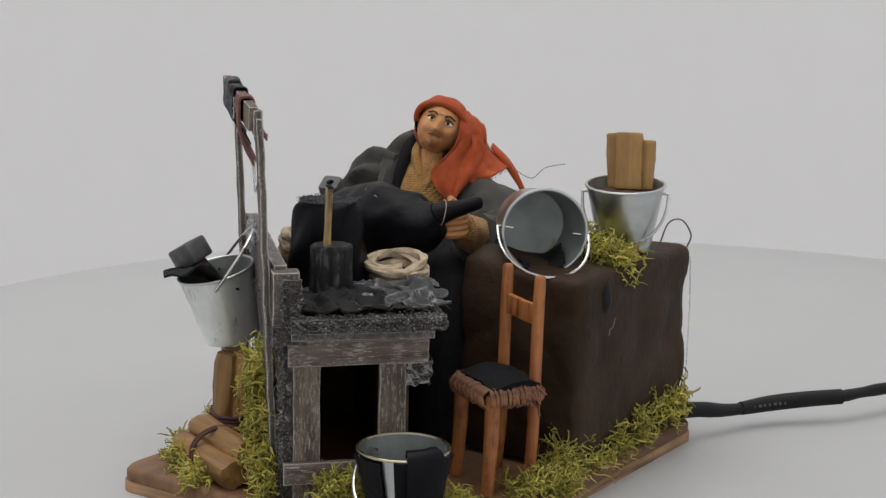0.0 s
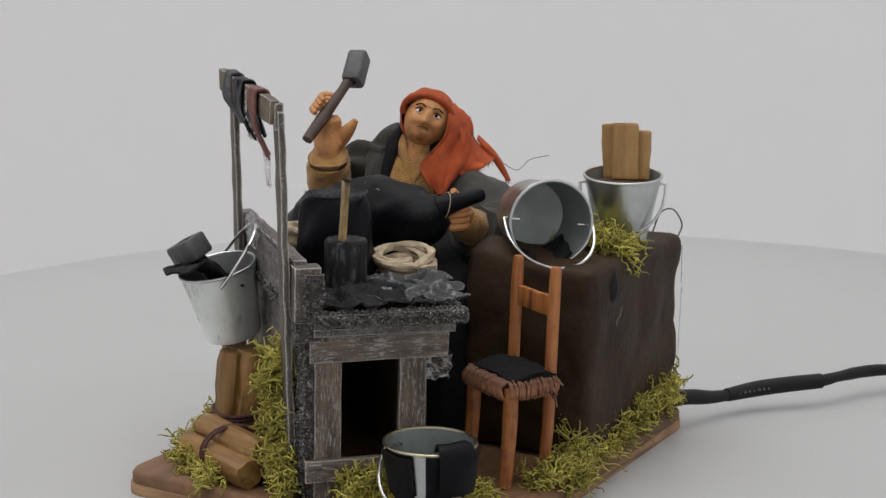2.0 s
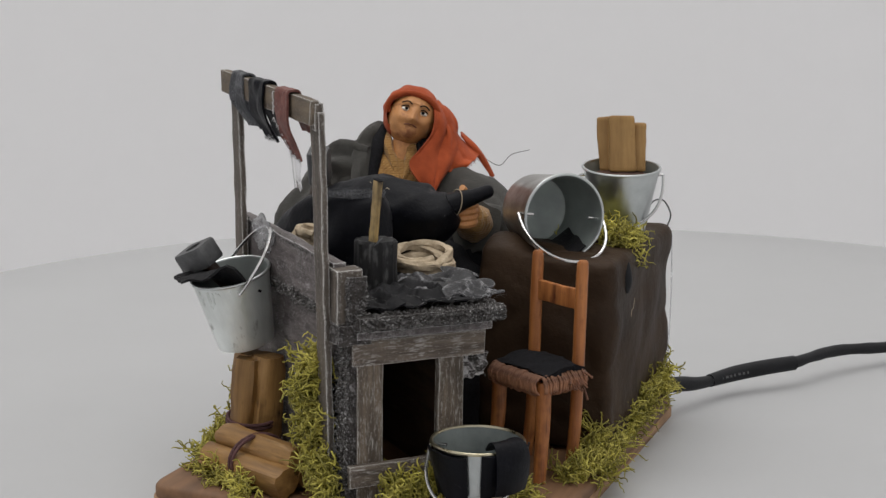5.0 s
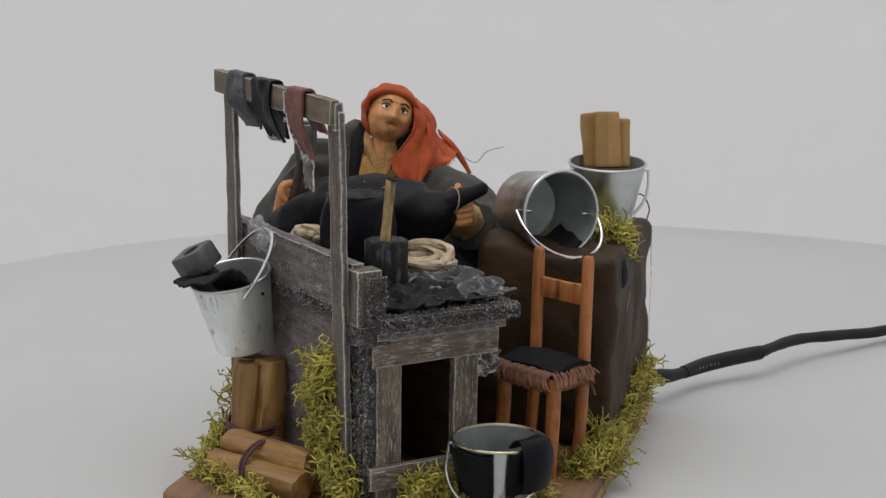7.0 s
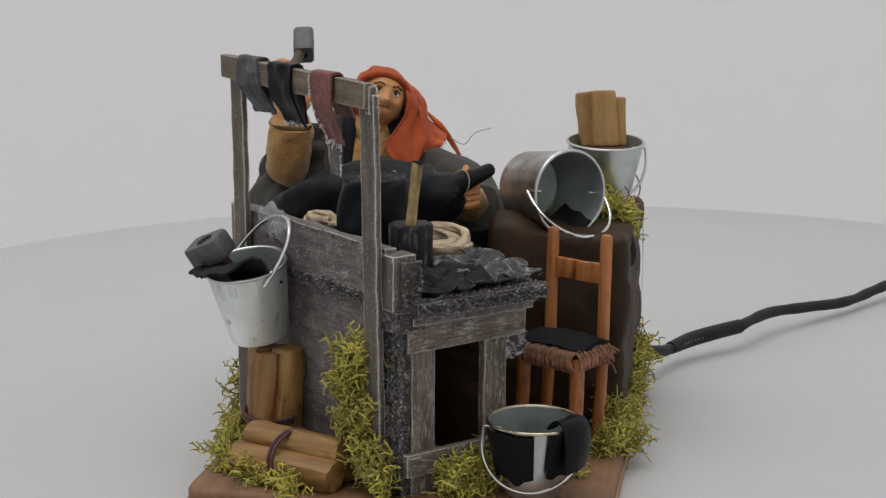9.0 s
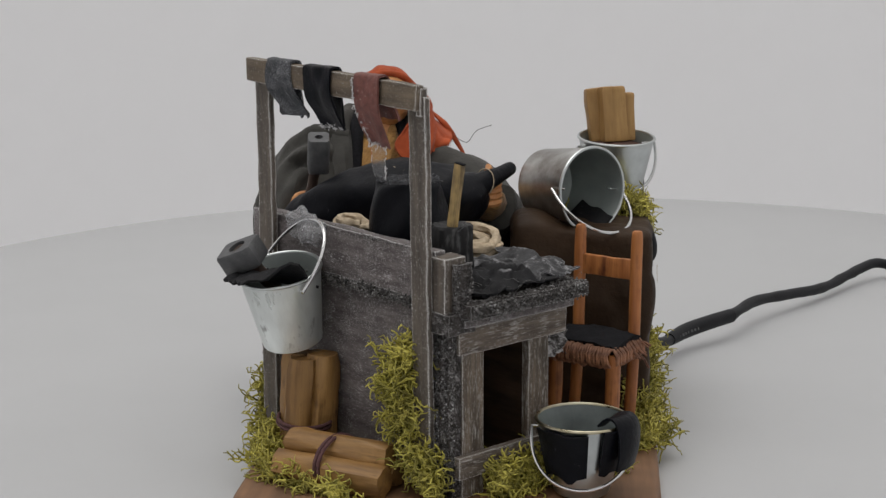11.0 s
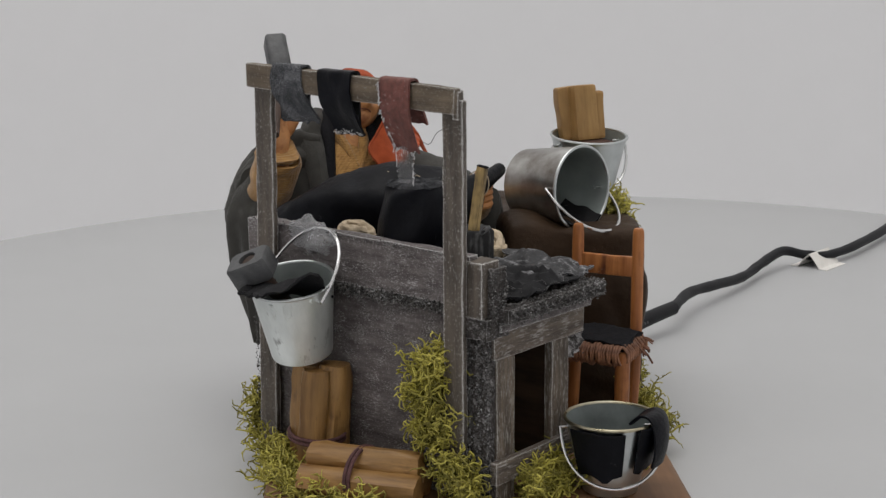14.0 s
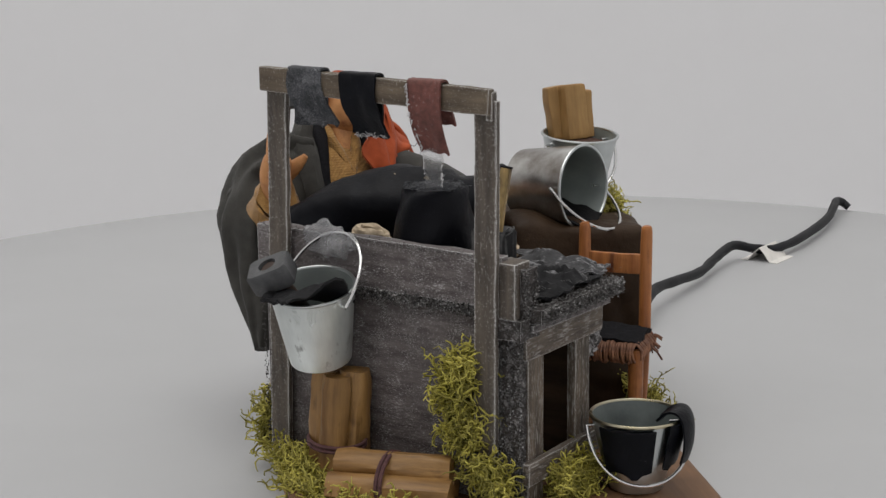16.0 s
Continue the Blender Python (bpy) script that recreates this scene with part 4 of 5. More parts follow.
    crumple(-2.0, 0.25, 0.35, 3.7, 0.07, 0.36, 0.05, SOOT, "crumpled black leather rag on the worktop", 6.1, 0.35)
    crumple(-4.2, -1.2, 0.9, 4.6, 0.03, 0.2, 0.0, SLATE, "flat slate grey rag under the pot", 9.4, 0.4)


def block_with_hole(w, d, h, hole=0.28):
    """A square hammer head with a round hole for its handle."""
    bm = bmesh.new()
    n = 24
    prof = []
    for k in range(n):
        a = 2 * math.pi * (k + 0.5) / n
        c, s = math.cos(a), math.sin(a)
        f = 1 / max(abs(c), abs(s))
        prof.append(((c * f, s * f), (c, s)))
    def ring(scale_sq, rr, z):
        return [bm.verts.new((w / 2 * sq[0] * scale_sq if rr is None else rr * ci[0], d / 2 * sq[1] * scale_sq if rr is None else rr * ci[1], z)) for sq, ci in prof]
    seq = [ring(0.93, None, 0), ring(1.0, None, 0.07), ring(1.0, None, h - 0.07), ring(0.93, None, h), ring(1, hole, h), ring(1, hole, 0), ]
    for a, b in zip(seq, seq[1:] + seq[:1]):
        for k in range(n):
            bm.faces.new((a[k], a[(k + 1) % n], b[(k + 1) % n], b[k]))
    bmesh.ops.recalc_face_normals(bm, faces=bm.faces)
    return bm


def build_bucket_contents(pails):
    ham = thing("hammer", "grey square hammer head with dark handle resting in the hanging bucket", "hammer", -7.25, -2.35, 7.05, 25, rx=22, ry=-22)
    part("head", block_with_hole(1.3, 1.0, 0.72), IRON, ham)
    h = bmesh.new()
    tube(h, [(0, 0, 0.6), (0.02, 0.1, 0.0), (0.1, 0.5, -1.6)], [0.25, 0.25, 0.22], seg=10)
    part("handle", h, HANDLEWOOD, ham)
    rows = []
    for i in range(16):
        u = i / 15
        row = []
        for j in range(14):
            v = j / 13
            x = (-1.0 + 2.1 * u) * (0.5 + 0.5 * min(1.0, v * 1.6))
            curl = 0.75 * u ** 5 * math.exp(-((v - 0.62) / 0.2) ** 2)
            z = 0.22 * math.sin(math.pi * min(1, v * 1.3)) - 0.5 * max(0, v - 0.4) + curl + 0.2 * noise.noise((u * 3.2, v * 3.2, 8)) + 0.10 * noise.noise((u * 7, v * 7, 4))
            row.append((x + 0.6 * curl, -1.72 + 2.35 * v, z + 0.42 * (1 - v) ** 2))
        rows.append(row)
    rag = part("rag", sheet(bmesh.new(), rows, 0.08), SOOT)
    settle_cm(rag, -6.5, -1.7, 6.6, 8, 0, 0)
    tagged(rag, "crumpled black leather rag draped over the hanging bucket", "rag")
    # ripples of dried glue under the rim, in the bucket's own material
    runs = bmesh.new()
    rnd = random.Random(44)
    for k in range(12):
        a = radians(rnd.uniform(-85, -15))
        z0, ln = 2.38 - 0.1 * rnd.random(), rnd.uniform(0.1, 0.75) ** 1.4
        pts = []
        for q in range(6):
            z = z0 - ln * q / 5
            r = 0.94 + 0.35 * z / 2.5
            b = a + 0.10 * noise.noise((q * 0.7, k, 2))
            pts.append((r * math.cos(b), r * math.sin(b), z))
        tube(runs, pts, [0.012 + 0.018 * rnd.random() for _ in pts], seg=6)
    part("glue_run", runs, TINPAINT, pails[1], "ripples of dried glue under the rim")
    # dried glue where the bail meets the board
    bm = bmesh.new()
    for v in ball(bm, (0, 0, 0), (1.05, 0.2, 0.52), u=48, v=30):
        q = v.co.copy()
        v.co += Vector((q.x * 0.3, q.y * 1.2, q.z)) * (0.55 * noise.noise(q * 1.9) + 0.3 * noise.noise(q * 4.5))
    gl = part("glue_blob", bm, GLUE)
    settle_cm(gl, -6.75, -0.46, 8.08)
    tagged(gl, "cloudy dried glue lump on the bench side", "glue")
    # leather pieces over the rim of the standing bucket
    def flap(ang, span, top, bot, mat, label, rr=1.0):
        rows = []
        for j in range(9):
            z = top + (bot - top) * j / 8
            r = (0.86 + 0.54 * min(1, (z) / 2.35)) * rr + 0.08
            rows.append([(r * math.cos(a), r * math.sin(a), z + 0.05 * noise.noise((a * 4, z, 1)) + (0.08 * math.sin(a * 7) + 0.16 * noise.noise((a * 5, ang, 3)) if j == 8 else 0)) for a in [radians(ang - span / 2 + span * k / 10) for k in range(11)]])
        ob = part("leather_patch", sheet(bmesh.new(), rows, 0.06), mat)
        settle_cm(ob, 1.85, 3.25, 0.80)
        return tagged(ob, label, "leather patch", group="patches on the standing bucket")

    flap(-74, 70, 2.2, 0.75, BLACKCLOTH, "black leather patch glued on the bucket side")
    flap(22, 88, 2.3, 0.95, BLACKCLOTH, "black leather patch hanging over the bucket rim", 1.02)
    rows = []
    path = spline([(-0.55, 2.2), (-0.2, 2.5), (0.15, 2.52), (0.35, 2.2), (0.36, 1.6), (0.25, 1.1)], 4)
    for off, z in path:
        r = 1.28 + off
        rows.append([(r * math.cos(a) + 0.05 * noise.noise((a, z, 2)), r * math.sin(a), z) for a in [radians(15 - 22 + 44 * k / 8) for k in range(9)]])
    ob = part("leather_patch", sheet(bmesh.new(), rows, 0.07), BLACKCLOTH)
    settle_cm(ob, 1.85, 3.25, 0.80)
    tagged(ob, "curled black leather strip hooked over the bucket rim", "leather patch", group="patches on the standing bucket")
    rows = [[(-0.3 + 1.75 * k / 8, 1.75 * (j / 8 - 0.5) * (1 - 0.25 * k / 8), 0.12 + 0.72 * abs(j / 8 - 0.42) ** 1.6 * 1.4 + 0.22 * (1 - k / 8) + 0.05 * math.sin(k * 1.3 + j)) for k in range(9)] for j in range(9)]
    ob = part("leather_patch", sheet(bmesh.new(), rows, 0.07), SOOT)
    settle_cm(ob, -4.5, 9.0, 7.18, 0, 0, -4)
    tagged(ob, "black leather scrap inside the tipped bucket", "leather patch")


# ---- cable ----
def build_cable():
    c = thing("power_cable", "black sleeved power cable running off the base", "cable")
    bm = bmesh.new()
    sweep(bm, [(-6.4, 13.8, 1.25, 0.26), (-6.9, 15.9, 1.1, 0.29), (-7.4, 17.4, 0.88, 0.25), (-8.0, 18.8, 0.75, 0.22), (-8.1, 20.0, 0.9, 0.22), (-8.1, 22.4, 1.0, 0.22), (-9.0, 25.2, 1.0, 0.22), (-9.4, 28.4, 0.75, 0.22),
               (-9.7, 31.2, 0.55, 0.22), (-10.2, 33.9, 0.65, 0.22), (-10.35, 36.3, 0.85, 0.22), (-9.6, 37.5, 0.55, 0.22), (-9.0, 38.6, 0.45, 0.22), (-8.9, 41.5, 0.5, 0.22), (-9.6, 46.8, 0.5, 0.22), (-10.4, 50.0, 0.65, 0.22), (-10.9, 51.6, 0.7, 0.22), (-10.8, 52.3, 0.55, 0.22), (-10.4, 52.4, 0.25, 0.2)], seg=14, lump=0.03)
    part("cord", bm, CABLE, c)
    bm = bmesh.new()
    sweep(bm, [(-7.75, 18.2, 0.8, 0.26), (-8.08, 19.6, 0.86, 0.31), (-8.1, 21.0, 0.95, 0.31), (-8.1, 22.5, 1.0, 0.3)], seg=14)
    part("sleeve", bm, CABLE, c, "black shrink sleeve")
    for k in range(9):
        bar = board(-0.02, -0.06, -0.05, 0.02, 0.06 - 0.03 * (k % 3), 0.05, bevel=0)
        q = 18.3 + 0.22 * k
        part("print_bar", bar, IRON, c, at=pose((-7.54 - 0.24 * min(1, (q - 18.2) / 1.4)) * U, q * U, (0.86 + 0.05 * (q - 18.2) / 1.4) * U, 0, -15, 0))
    rows = []
    for j in range(6):
        y = 37.0 + 0.42 * j
        rows.append([(-9.25 + q, y, h) for q, h in ((-1.0, 0.03), (-0.6, 0.05), (-0.3, 0.45), (0, 0.74), (0.3, 0.45), (0.6, 0.05), (1.0, 0.03))])
    part("tape", sheet(bmesh.new(), rows, 0.03), TAPE, c, "strip of white tape holding the cable down")


def build_wire():
    bm = bmesh.new()
    tube(bm, spline([(-6.9, 14.3, 7.45), (-6.9, 14.6, 8.2), (-6.9, 15.1, 8.3), (-6.95, 15.5, 7.75), (-6.9, 15.35, 7.3)], 5), 0.028, seg=6)
    tagged(part("wire", bm, IRON), "thin bent wire sticking out of the brown box", "wire")


# ---- moss ----
def moss(name_label, spots, seed, normal=(0, 0, 1), length=(0.45, 0.95)):
    """Clumps of curled branching sprigs; spots are (x, y, z, spread x, spread y, spread z, count)."""
    rnd = random.Random(seed)
    verts, faces = [], []

    def sprig(p, d, ln, r, level):
        pts = [p]
        for k in range(4):
            d = (d + Vector((rnd.gauss(0, 0.62), rnd.gauss(0, 0.62), rnd.gauss(0, 0.58)))).normalized()
            pts.append(pts[-1] + d * ln / 4)
        base = len(verts)
        for i, q in enumerate(pts):
            t = (pts[min(i + 1, 4)] - pts[max(i - 1, 0)]).normalized()
            s = t.cross(Vector((0.3, 0.5, 0.8))).normalized()
            u = s.cross(t)
            rr = r * (1 - 0.13 * i)
            for k in range(3):
                a = 2.0944 * k
                verts.append((q + s * math.cos(a) * rr + u * math.sin(a) * rr) * U)
            if i:
                for k in range(3):
                    a0, a1 = base + 3 * (i - 1) + k, base + 3 * (i - 1) + (k + 1) % 3
                    faces.append((a0, a1, a1 + 3, a0 + 3))
        e = base + 12
        faces.append((e, e + 1, e + 2))
        if level:
            for i in (1, 2, 3, 4):
                if rnd.random() < 0.8:
                    sprig(pts[i], (d + Vector((rnd.gauss(0, 0.9), rnd.gauss(0, 0.9), rnd.gauss(0, 0.8)))).normalized(), ln * rnd.uniform(0.35, 0.6), r * 0.8, level - 1)

    nrm = Vector(normal).normalized()
    for x, y, z, sx, sy, sz, n in spots:
        for _ in range(int(n * 1.35)):
            a = rnd.gauss(0, 0.5), rnd.gauss(0, 0.5), rnd.gauss(0, 0.5)
            p = Vector((x + sx * max(-1, min(1, a[0])), y + sy * max(-1, min(1, a[1])), z + sz * max(-1, min(1, a[2]))))
            d = (nrm + Vector((rnd.gauss(0, 0.6), rnd.gauss(0, 0.6), rnd.gauss(0, 0.6)))).normalized()
            sprig(p, d, rnd.uniform(*length), rnd.uniform(0.032, 0.054), 1)
    me = bpy.data.meshes.new("moss")
    me.from_pydata(verts, [], faces)
    me.materials.append(MOSS)
    me.shade_smooth()
    tagged(new("moss", me), name_label, "moss", kind="stuff")


def build_moss():
    moss("yellow green reindeer moss on the bench side", [(-1.75, -0.5, 5.0, 0.5, 0.2, 0.4, 50), (-2.0, -0.5, 4.2, 0.75, 0.25, 0.7, 120), (-1.8, -0.55, 3.0, 0.65, 0.3, 0.7, 95), (-1.1, -0.6, 2.0, 0.55, 0.3, 0.5, 75), (-0.5, -0.6, 1.4, 0.4, 0.3, 0.5, 50)], 1, (0, -1, -0.3))
    moss("yellow green moss round the log bundles", [(-6.2, -2.2, 0.85, 0.9, 0.7, 0.15, 110), (-7.0, -1.7, 1.0, 0.6, 0.5, 0.3, 80), (-4.6, -2.9, 0.85, 1.2, 0.35, 0.1, 110), (-2.9, -2.6, 0.85, 0.9, 0.3, 0.1, 60), (-8.3, -1.1, 0.95, 0.45, 0.3, 0.3, 45)], 2, (-0.2, -0.4, 0.9))
    moss("yellow green moss along the bench foot", [(-10.0, 0.3, 1.2, 0.2, 0.5, 0.7, 60), (-9.9, 0.0, 2.2, 0.15, 0.2, 0.6, 20)], 3, (-0.6, -0.5, 0.5))
    moss("yellow green moss between bench and bucket", [(0.55, 1.6, 0.9, 0.5, 0.8, 0.3, 110), (0.3, 1.2, 1.4, 0.2, 0.3, 0.4, 30), (0.55, 2.3, 1.2, 0.35, 0.6, 0.45, 80), (0.9, 4.9, 0.85, 0.5, 0.6, 0.15, 90)], 4, (0.5, 0, 0.8))
    moss("yellow green moss beside the chair", [(-0.3, 8.6, 0.9, 0.5, 0.6, 0.2, 120), (-1.0, 9.1, 1.3, 0.4, 0.4, 0.5, 60), (0.2, 7.5, 0.85, 0.4, 0.5, 0.1, 50)], 5, (0.5, 0.2, 0.8))
    moss("yellow green moss along the brown box", [(-2.2, 10.2, 0.95, 0.6, 0.6, 0.2, 90), (-3.3, 11.4, 1.2, 0.6, 0.6, 0.4, 100), (-4.4, 12.6, 1.5, 0.6, 0.6, 0.6, 110), (-5.6, 13.9, 1.7, 0.6, 0.6, 0.6, 90), (-6.6, 15.0, 1.6, 0.4, 0.5, 0.4, 50)], 6, (0.5, 0.5, 0.7))
    moss("yellow green moss under the upright bucket", [(-4.6, 11.6, 7.55, 0.7, 0.7, 0.15, 120), (-3.9, 11.7, 7.2, 0.3, 0.35, 0.5, 60), (-5.6, 10.9, 7.7, 0.5, 0.5, 0.4, 50)], 7, (0.6, 0.1, 0.4))


# ---- the figurine ----
FIG = (-12.5, 6.9, 0.8)
PIVOT = (-14.39, 5.37, 8.43)


def build_figurine():
    """A clay and cloth figurine of a seated old smith; one mesh, its moving arm apart."""
    bm = bmesh.new()
    mats = [COAT, SHIRT, SKIN, KERCHIEF, EYEWHITE, EYEDARK, LIPS, BLACKFUZZ]
    turn = Matrix.Rotation(radians(-24), 4, "Z")
    # robe and coat, from the ground to the neck; local x ahead, y to its left
    rings = [(0.2, 0.3, 0.0, 2.0, 2.3), (0.2, 0.3, 1.5, 2.0, 2.4), (0.1, 0.1, 3.5, 2.3, 2.9), (-0.2, -0.1, 5.5, 2.3, 3.2), (-0.3, 0, 7.2, 2.0, 2.9), (-0.3, 0, 8.2, 1.6, 2.4), (-0.25, 0, 8.9, 1.05, 1.5), (-0.2, 0, 9.2, 0.7, 0.8)]
    seg, loops = 56, []
    dense = spline(rings, 5)
    for i, (cx, cy, z, rx, ry) in enumerate(dense):
        loop = []
        for k in range(seg):
            a = 2 * math.pi * k / seg
            f = 1 + (0.045 * math.sin(7 * a + 0.15 * i) + 0.03 * math.sin(12 * a - 0.1 * i)) * max(0.2, 1 - z / 9)
            loop.append(bm.verts.new(turn @ Vector((cx + rx * f * math.cos(a), cy + ry * f * math.sin(a), z))))
        loops.append(loop)
    for i, (l0, l1) in enumerate(zip(loops, loops[1:])):
        for k in range(seg):
            f = bm.faces.new((l0[k], l0[(k + 1) % seg], l1[(k + 1) % seg], l1[k]))
            a = 2 * math.pi * (k + 0.5) / seg
            if a > math.pi:
                a -= 2 * math.pi
            z = dense[i][2]
            f.material_index = (1 if abs(a) < 0.62 + 0.05 * (9 - z) else 0) if z > 6.0 else (7 if abs(a) < 1.3 else 0)

    def T(p):
        return turn @ Vector(p)

    # dark lap and knees under the bench
    sweep(bm, [(*T((1.2, 0.4, 4.6)), 1.6), (*T((2.6, 0.5, 4.6)), 1.75), (*T((3.9, 0.6, 4.2)), 1.5), (*T((4.5, 0.6, 2.2)), 1.35), (*T((4.5, 0.6, 0.1)), 1.4)], seg=32, mat=7, fold=0.06, waves=6, lump=0.05)
    # added black bulk that closes the gap from bench to box
    sweep(bm, [(p[0] + 12.5, p[1] - 6.9, p[2] - 0.8, p[3]) for p in [(-10.2, 6.5, 6.2, 1.4), (-8.2, 6.6, 6.1, 1.25), (-6.6, 6.25, 6.05, 1.1), (-5.5, 5.95, 5.7, 0.95), (-5.1, 5.85, 3.4, 0.85), (-5.1, 5.8, 0.85, 0.85)]], seg=28, mat=7, fold=0.06, waves=5)
    # shirt collar round a bare throat
    for s in (-1, 1):
        sweep(bm, [(*T((-0.1, s * 0.55, 9.6)), 0.14), (*T((0.5, s * 0.46, 9.2)), 0.17), (*T((0.98, s * 0.24 + 0.05, 8.6)), 0.17), (*T((1.35, s * 0.04 + 0.08, 7.95)), 0.12)], seg=12, mat=1, fold=0.1, waves=3, lump=0.1)
    # lapels
    for s in (-1, 1):
        back = 0.55 if s > 0 else 0.35
        sweep(bm, [(*T((1.75 - back, s * 1.45, 5.6)), 0.3), (*T((1.7 - back, s * 1.42, 7.0)), 0.38), (*T((1.2 - back, s * 1.38, 8.2)), 0.42), (*T((0.55 - back, s * 1.3, 9.0)), 0.42), (*T((-0.05, s * 1.12, 9.5)), 0.36), (*T((-0.6, s * 0.7, 9.75)), 0.3)], seg=16, mat=0, fold=0.1, waves=3, lump=0.05)
        # black strip inside each lapel: its lining, and the neck's shadow modelled as cloth
        sweep(bm, [(*T((1.5, s * 1.15, 5.6)), 0.3), (*T((1.45, s * 1.12, 6.9)), 0.3), (*T((1.2, s * 1.05, 7.9)), 0.24), (*T((0.85, s * 0.9, 8.8)), 0.22), (*T((0.35, s * 0.78, 9.35)), 0.28), (*T((-0.3, s * 0.6, 9.8)), 0.2)], seg=12, mat=7)
    # neck
    sweep(bm, [(*T((0.45, 0.06, 7.9)), 0.5), (*T((0.42, 0.1, 8.6)), 0.5), (*T((0.25, 0.2, 9.5)), 0.45), (*T((0.0, 0.3, 10.2)), 0.4)], seg=20, mat=2)
    # near arm: coat sleeve, cuff, hand
    left = [(-11.3, 8.4, 8.4, 1.0), (-10.1, 8.9, 7.95, 1.15), (-8.8, 8.9, 7.35, 1.2), (-7.8, 8.3, 7.3, 1.12), (-7.1, 7.7, 7.55, 1.02), (-6.75, 7.3, 7.8, 0.92)]
    o = Vector(FIG)
    sweep(bm, [(p[0] - o.x, p[1] - o.y, p[2] - o.z, p[3]) for p in left], seg=36, mat=0, fold=0.05, waves=5, lump=0.06)
    cuff = [(-7.6, 8.2, 6.8, 0.7), (-7.0, 7.5, 7.0, 0.7), (-6.5, 7.0, 7.3, 0.6), (-6.25, 6.8, 7.5, 0.46)]
    sweep(bm, [(p[0] - o.x, p[1] - o.y, p[2] - o.z + 0.8, p[3]) for p in cuff], seg=20, mat=1, fold=0.04, waves=5)
    hand = Vector((-5.8, 6.35, 8.55)) - o
    ball(bm, hand + Vector((-0.2, 0.2, 0)), (0.5, 0.5, 0.45), mat=2)
    for k in range(4):
        sweep(bm, [(*(hand + Vector((-0.2, 0.45, 0.28 - 0.2 * k))), 0.15), (*(hand + Vector((0.3, 0.25, 0.26 - 0.2 * k))), 0.15), (*(hand + Vector((0.42, -0.2, 0.24 - 0.2 * k))), 0.14), (*(hand + Vector((0.15, -0.45, 0.25 - 0.2 * k))), 0.11)], steps=3, seg=8, mat=2)
    sweep(bm, [(*(hand + Vector((-0.3, 0.1, 0.35))), 0.16), (*(hand + Vector((0.1, 0.0, 0.68))), 0.15), (*(hand + Vector((0.3, -0.2, 0.9))), 0.11)], steps=3, seg=8, mat=2)
    sweep(bm, [(p[0] - o.x, p[1] - o.y, p[2] - o.z, p[3]) for p in [(-8.4, 8.3, 7.5, 0.9), (-7.5, 7.7, 6.9, 1.0), (-7.0, 7.3, 6.0, 0.95), (-6.9, 7.2, 4.5, 0.85)]], seg=28, mat=7, fold=0.07, waves=5)
    # far shoulder and the coat hanging down the back of the arm
    cape = [(-12.6, 6.1, 9.2, 0.85), (-13.7, 5.3, 9.0, 1.05), (-14.1, 4.6, 8.2, 1.0), (-13.6, 3.5, 7.2, 0.95), (-13.0, 2.85, 5.8, 0.76), (-12.15, 2.25, 4.3, 0.46), (-11.7, 1.85, 3.3, 0.25)]
    sweep(bm, [(p[0] - o.x, p[1] - o.y, p[2] - o.z, p[3]) for p in cape], seg=60, mat=0, fold=0.11, waves=6, lump=0.09)

    # head
    hc = Vector((-12.2, 7.25, 11.08)) - o
    hm = turn @ Matrix.Rotation(radians(-17), 4, "X") @ Matrix.Rotation(radians(-13), 4, "Y") @ Matrix.Scale(0.98, 4)
    vs = ball(bm, (0, 0, 0), (0.92, 0.9, 1.05), mat=2, u=56, v=44)

    def g(p, c, s):
        return math.exp(-((p - Vector(c)).length / s) ** 2)

    for v in vs:
        p = v.co.copy()
        if p.z < 0:
            v.co.y *= 1 + 0.05 * min(1, -p.z)
            v.co.z *= 1.08  # heavy jaw
        push = 0.30 * g(p, (0.95, 0, -0.16), 0.19) + 0.13 * g(p, (0.95, 0, 0.08), 0.15)
        for q in (-1, 1):
            push += -0.16 * g(p, (0.84, q * 0.34, 0.15), 0.2) + 0.13 * g(p, (0.8, q * 0.5, -0.2), 0.28) + 0.10 * g(p, (0.85, q * 0.3, 0.4), 0.2)
            push += 0.08 * g(p, (0.93, q * 0.14, -0.2), 0.1) - 0.05 * g(p, (0.85, q * 0.36, -0.38), 0.1) - 0.04 * g(p, (0.75, q * 0.42, -0.62), 0.1)
            push += -0.05 * g(p, (0.86, q * 0.3, -0.02), 0.09) - 0.03 * g(p, (0.72, q * 0.55, -0.42), 0.09) + 0.06 * g(p, (0.72, q * 0.52, -0.58), 0.14)
        push += 0.26 * g(p, (0.68, 0, -0.80), 0.36) - 0.09 * g(p, (0.90, 0, -0.42), 0.09) + 0.05 * g(p, (0.9, 0, -0.34), 0.08) + 0.08 * g(p, (0.85, 0, -0.53), 0.12)
        push += -0.028 * max(0, 0.16 - abs(noise.noise(p * 2.6))) / 0.16 * (1 if p.x > 0.3 else 0) + 0.025 * noise.noise(p * 5) + 0.015 * math.sin(34 * p.z + 3 * p.y) * g(p, (0.9, 0, 0.48), 0.3)
        v.co += Vector((1, 0, -0.1)) * push
    face = list(vs)
    for s in (-1, 1):
        face += ball(bm, (0.73, s * 0.34, 0.13), (0.105, 0.165, 0.085), mat=4, u=16, v=12)
        face += ball(bm, (0.80, s * 0.33 + 0.0, 0.155), (0.055, 0.07, 0.07), mat=5, u=12, v=8)
        pts = [Vector((0.90, s * 0.15, 0.36)), Vector((0.89, s * 0.33, 0.43)), Vector((0.74, s * 0.55, 0.34))]
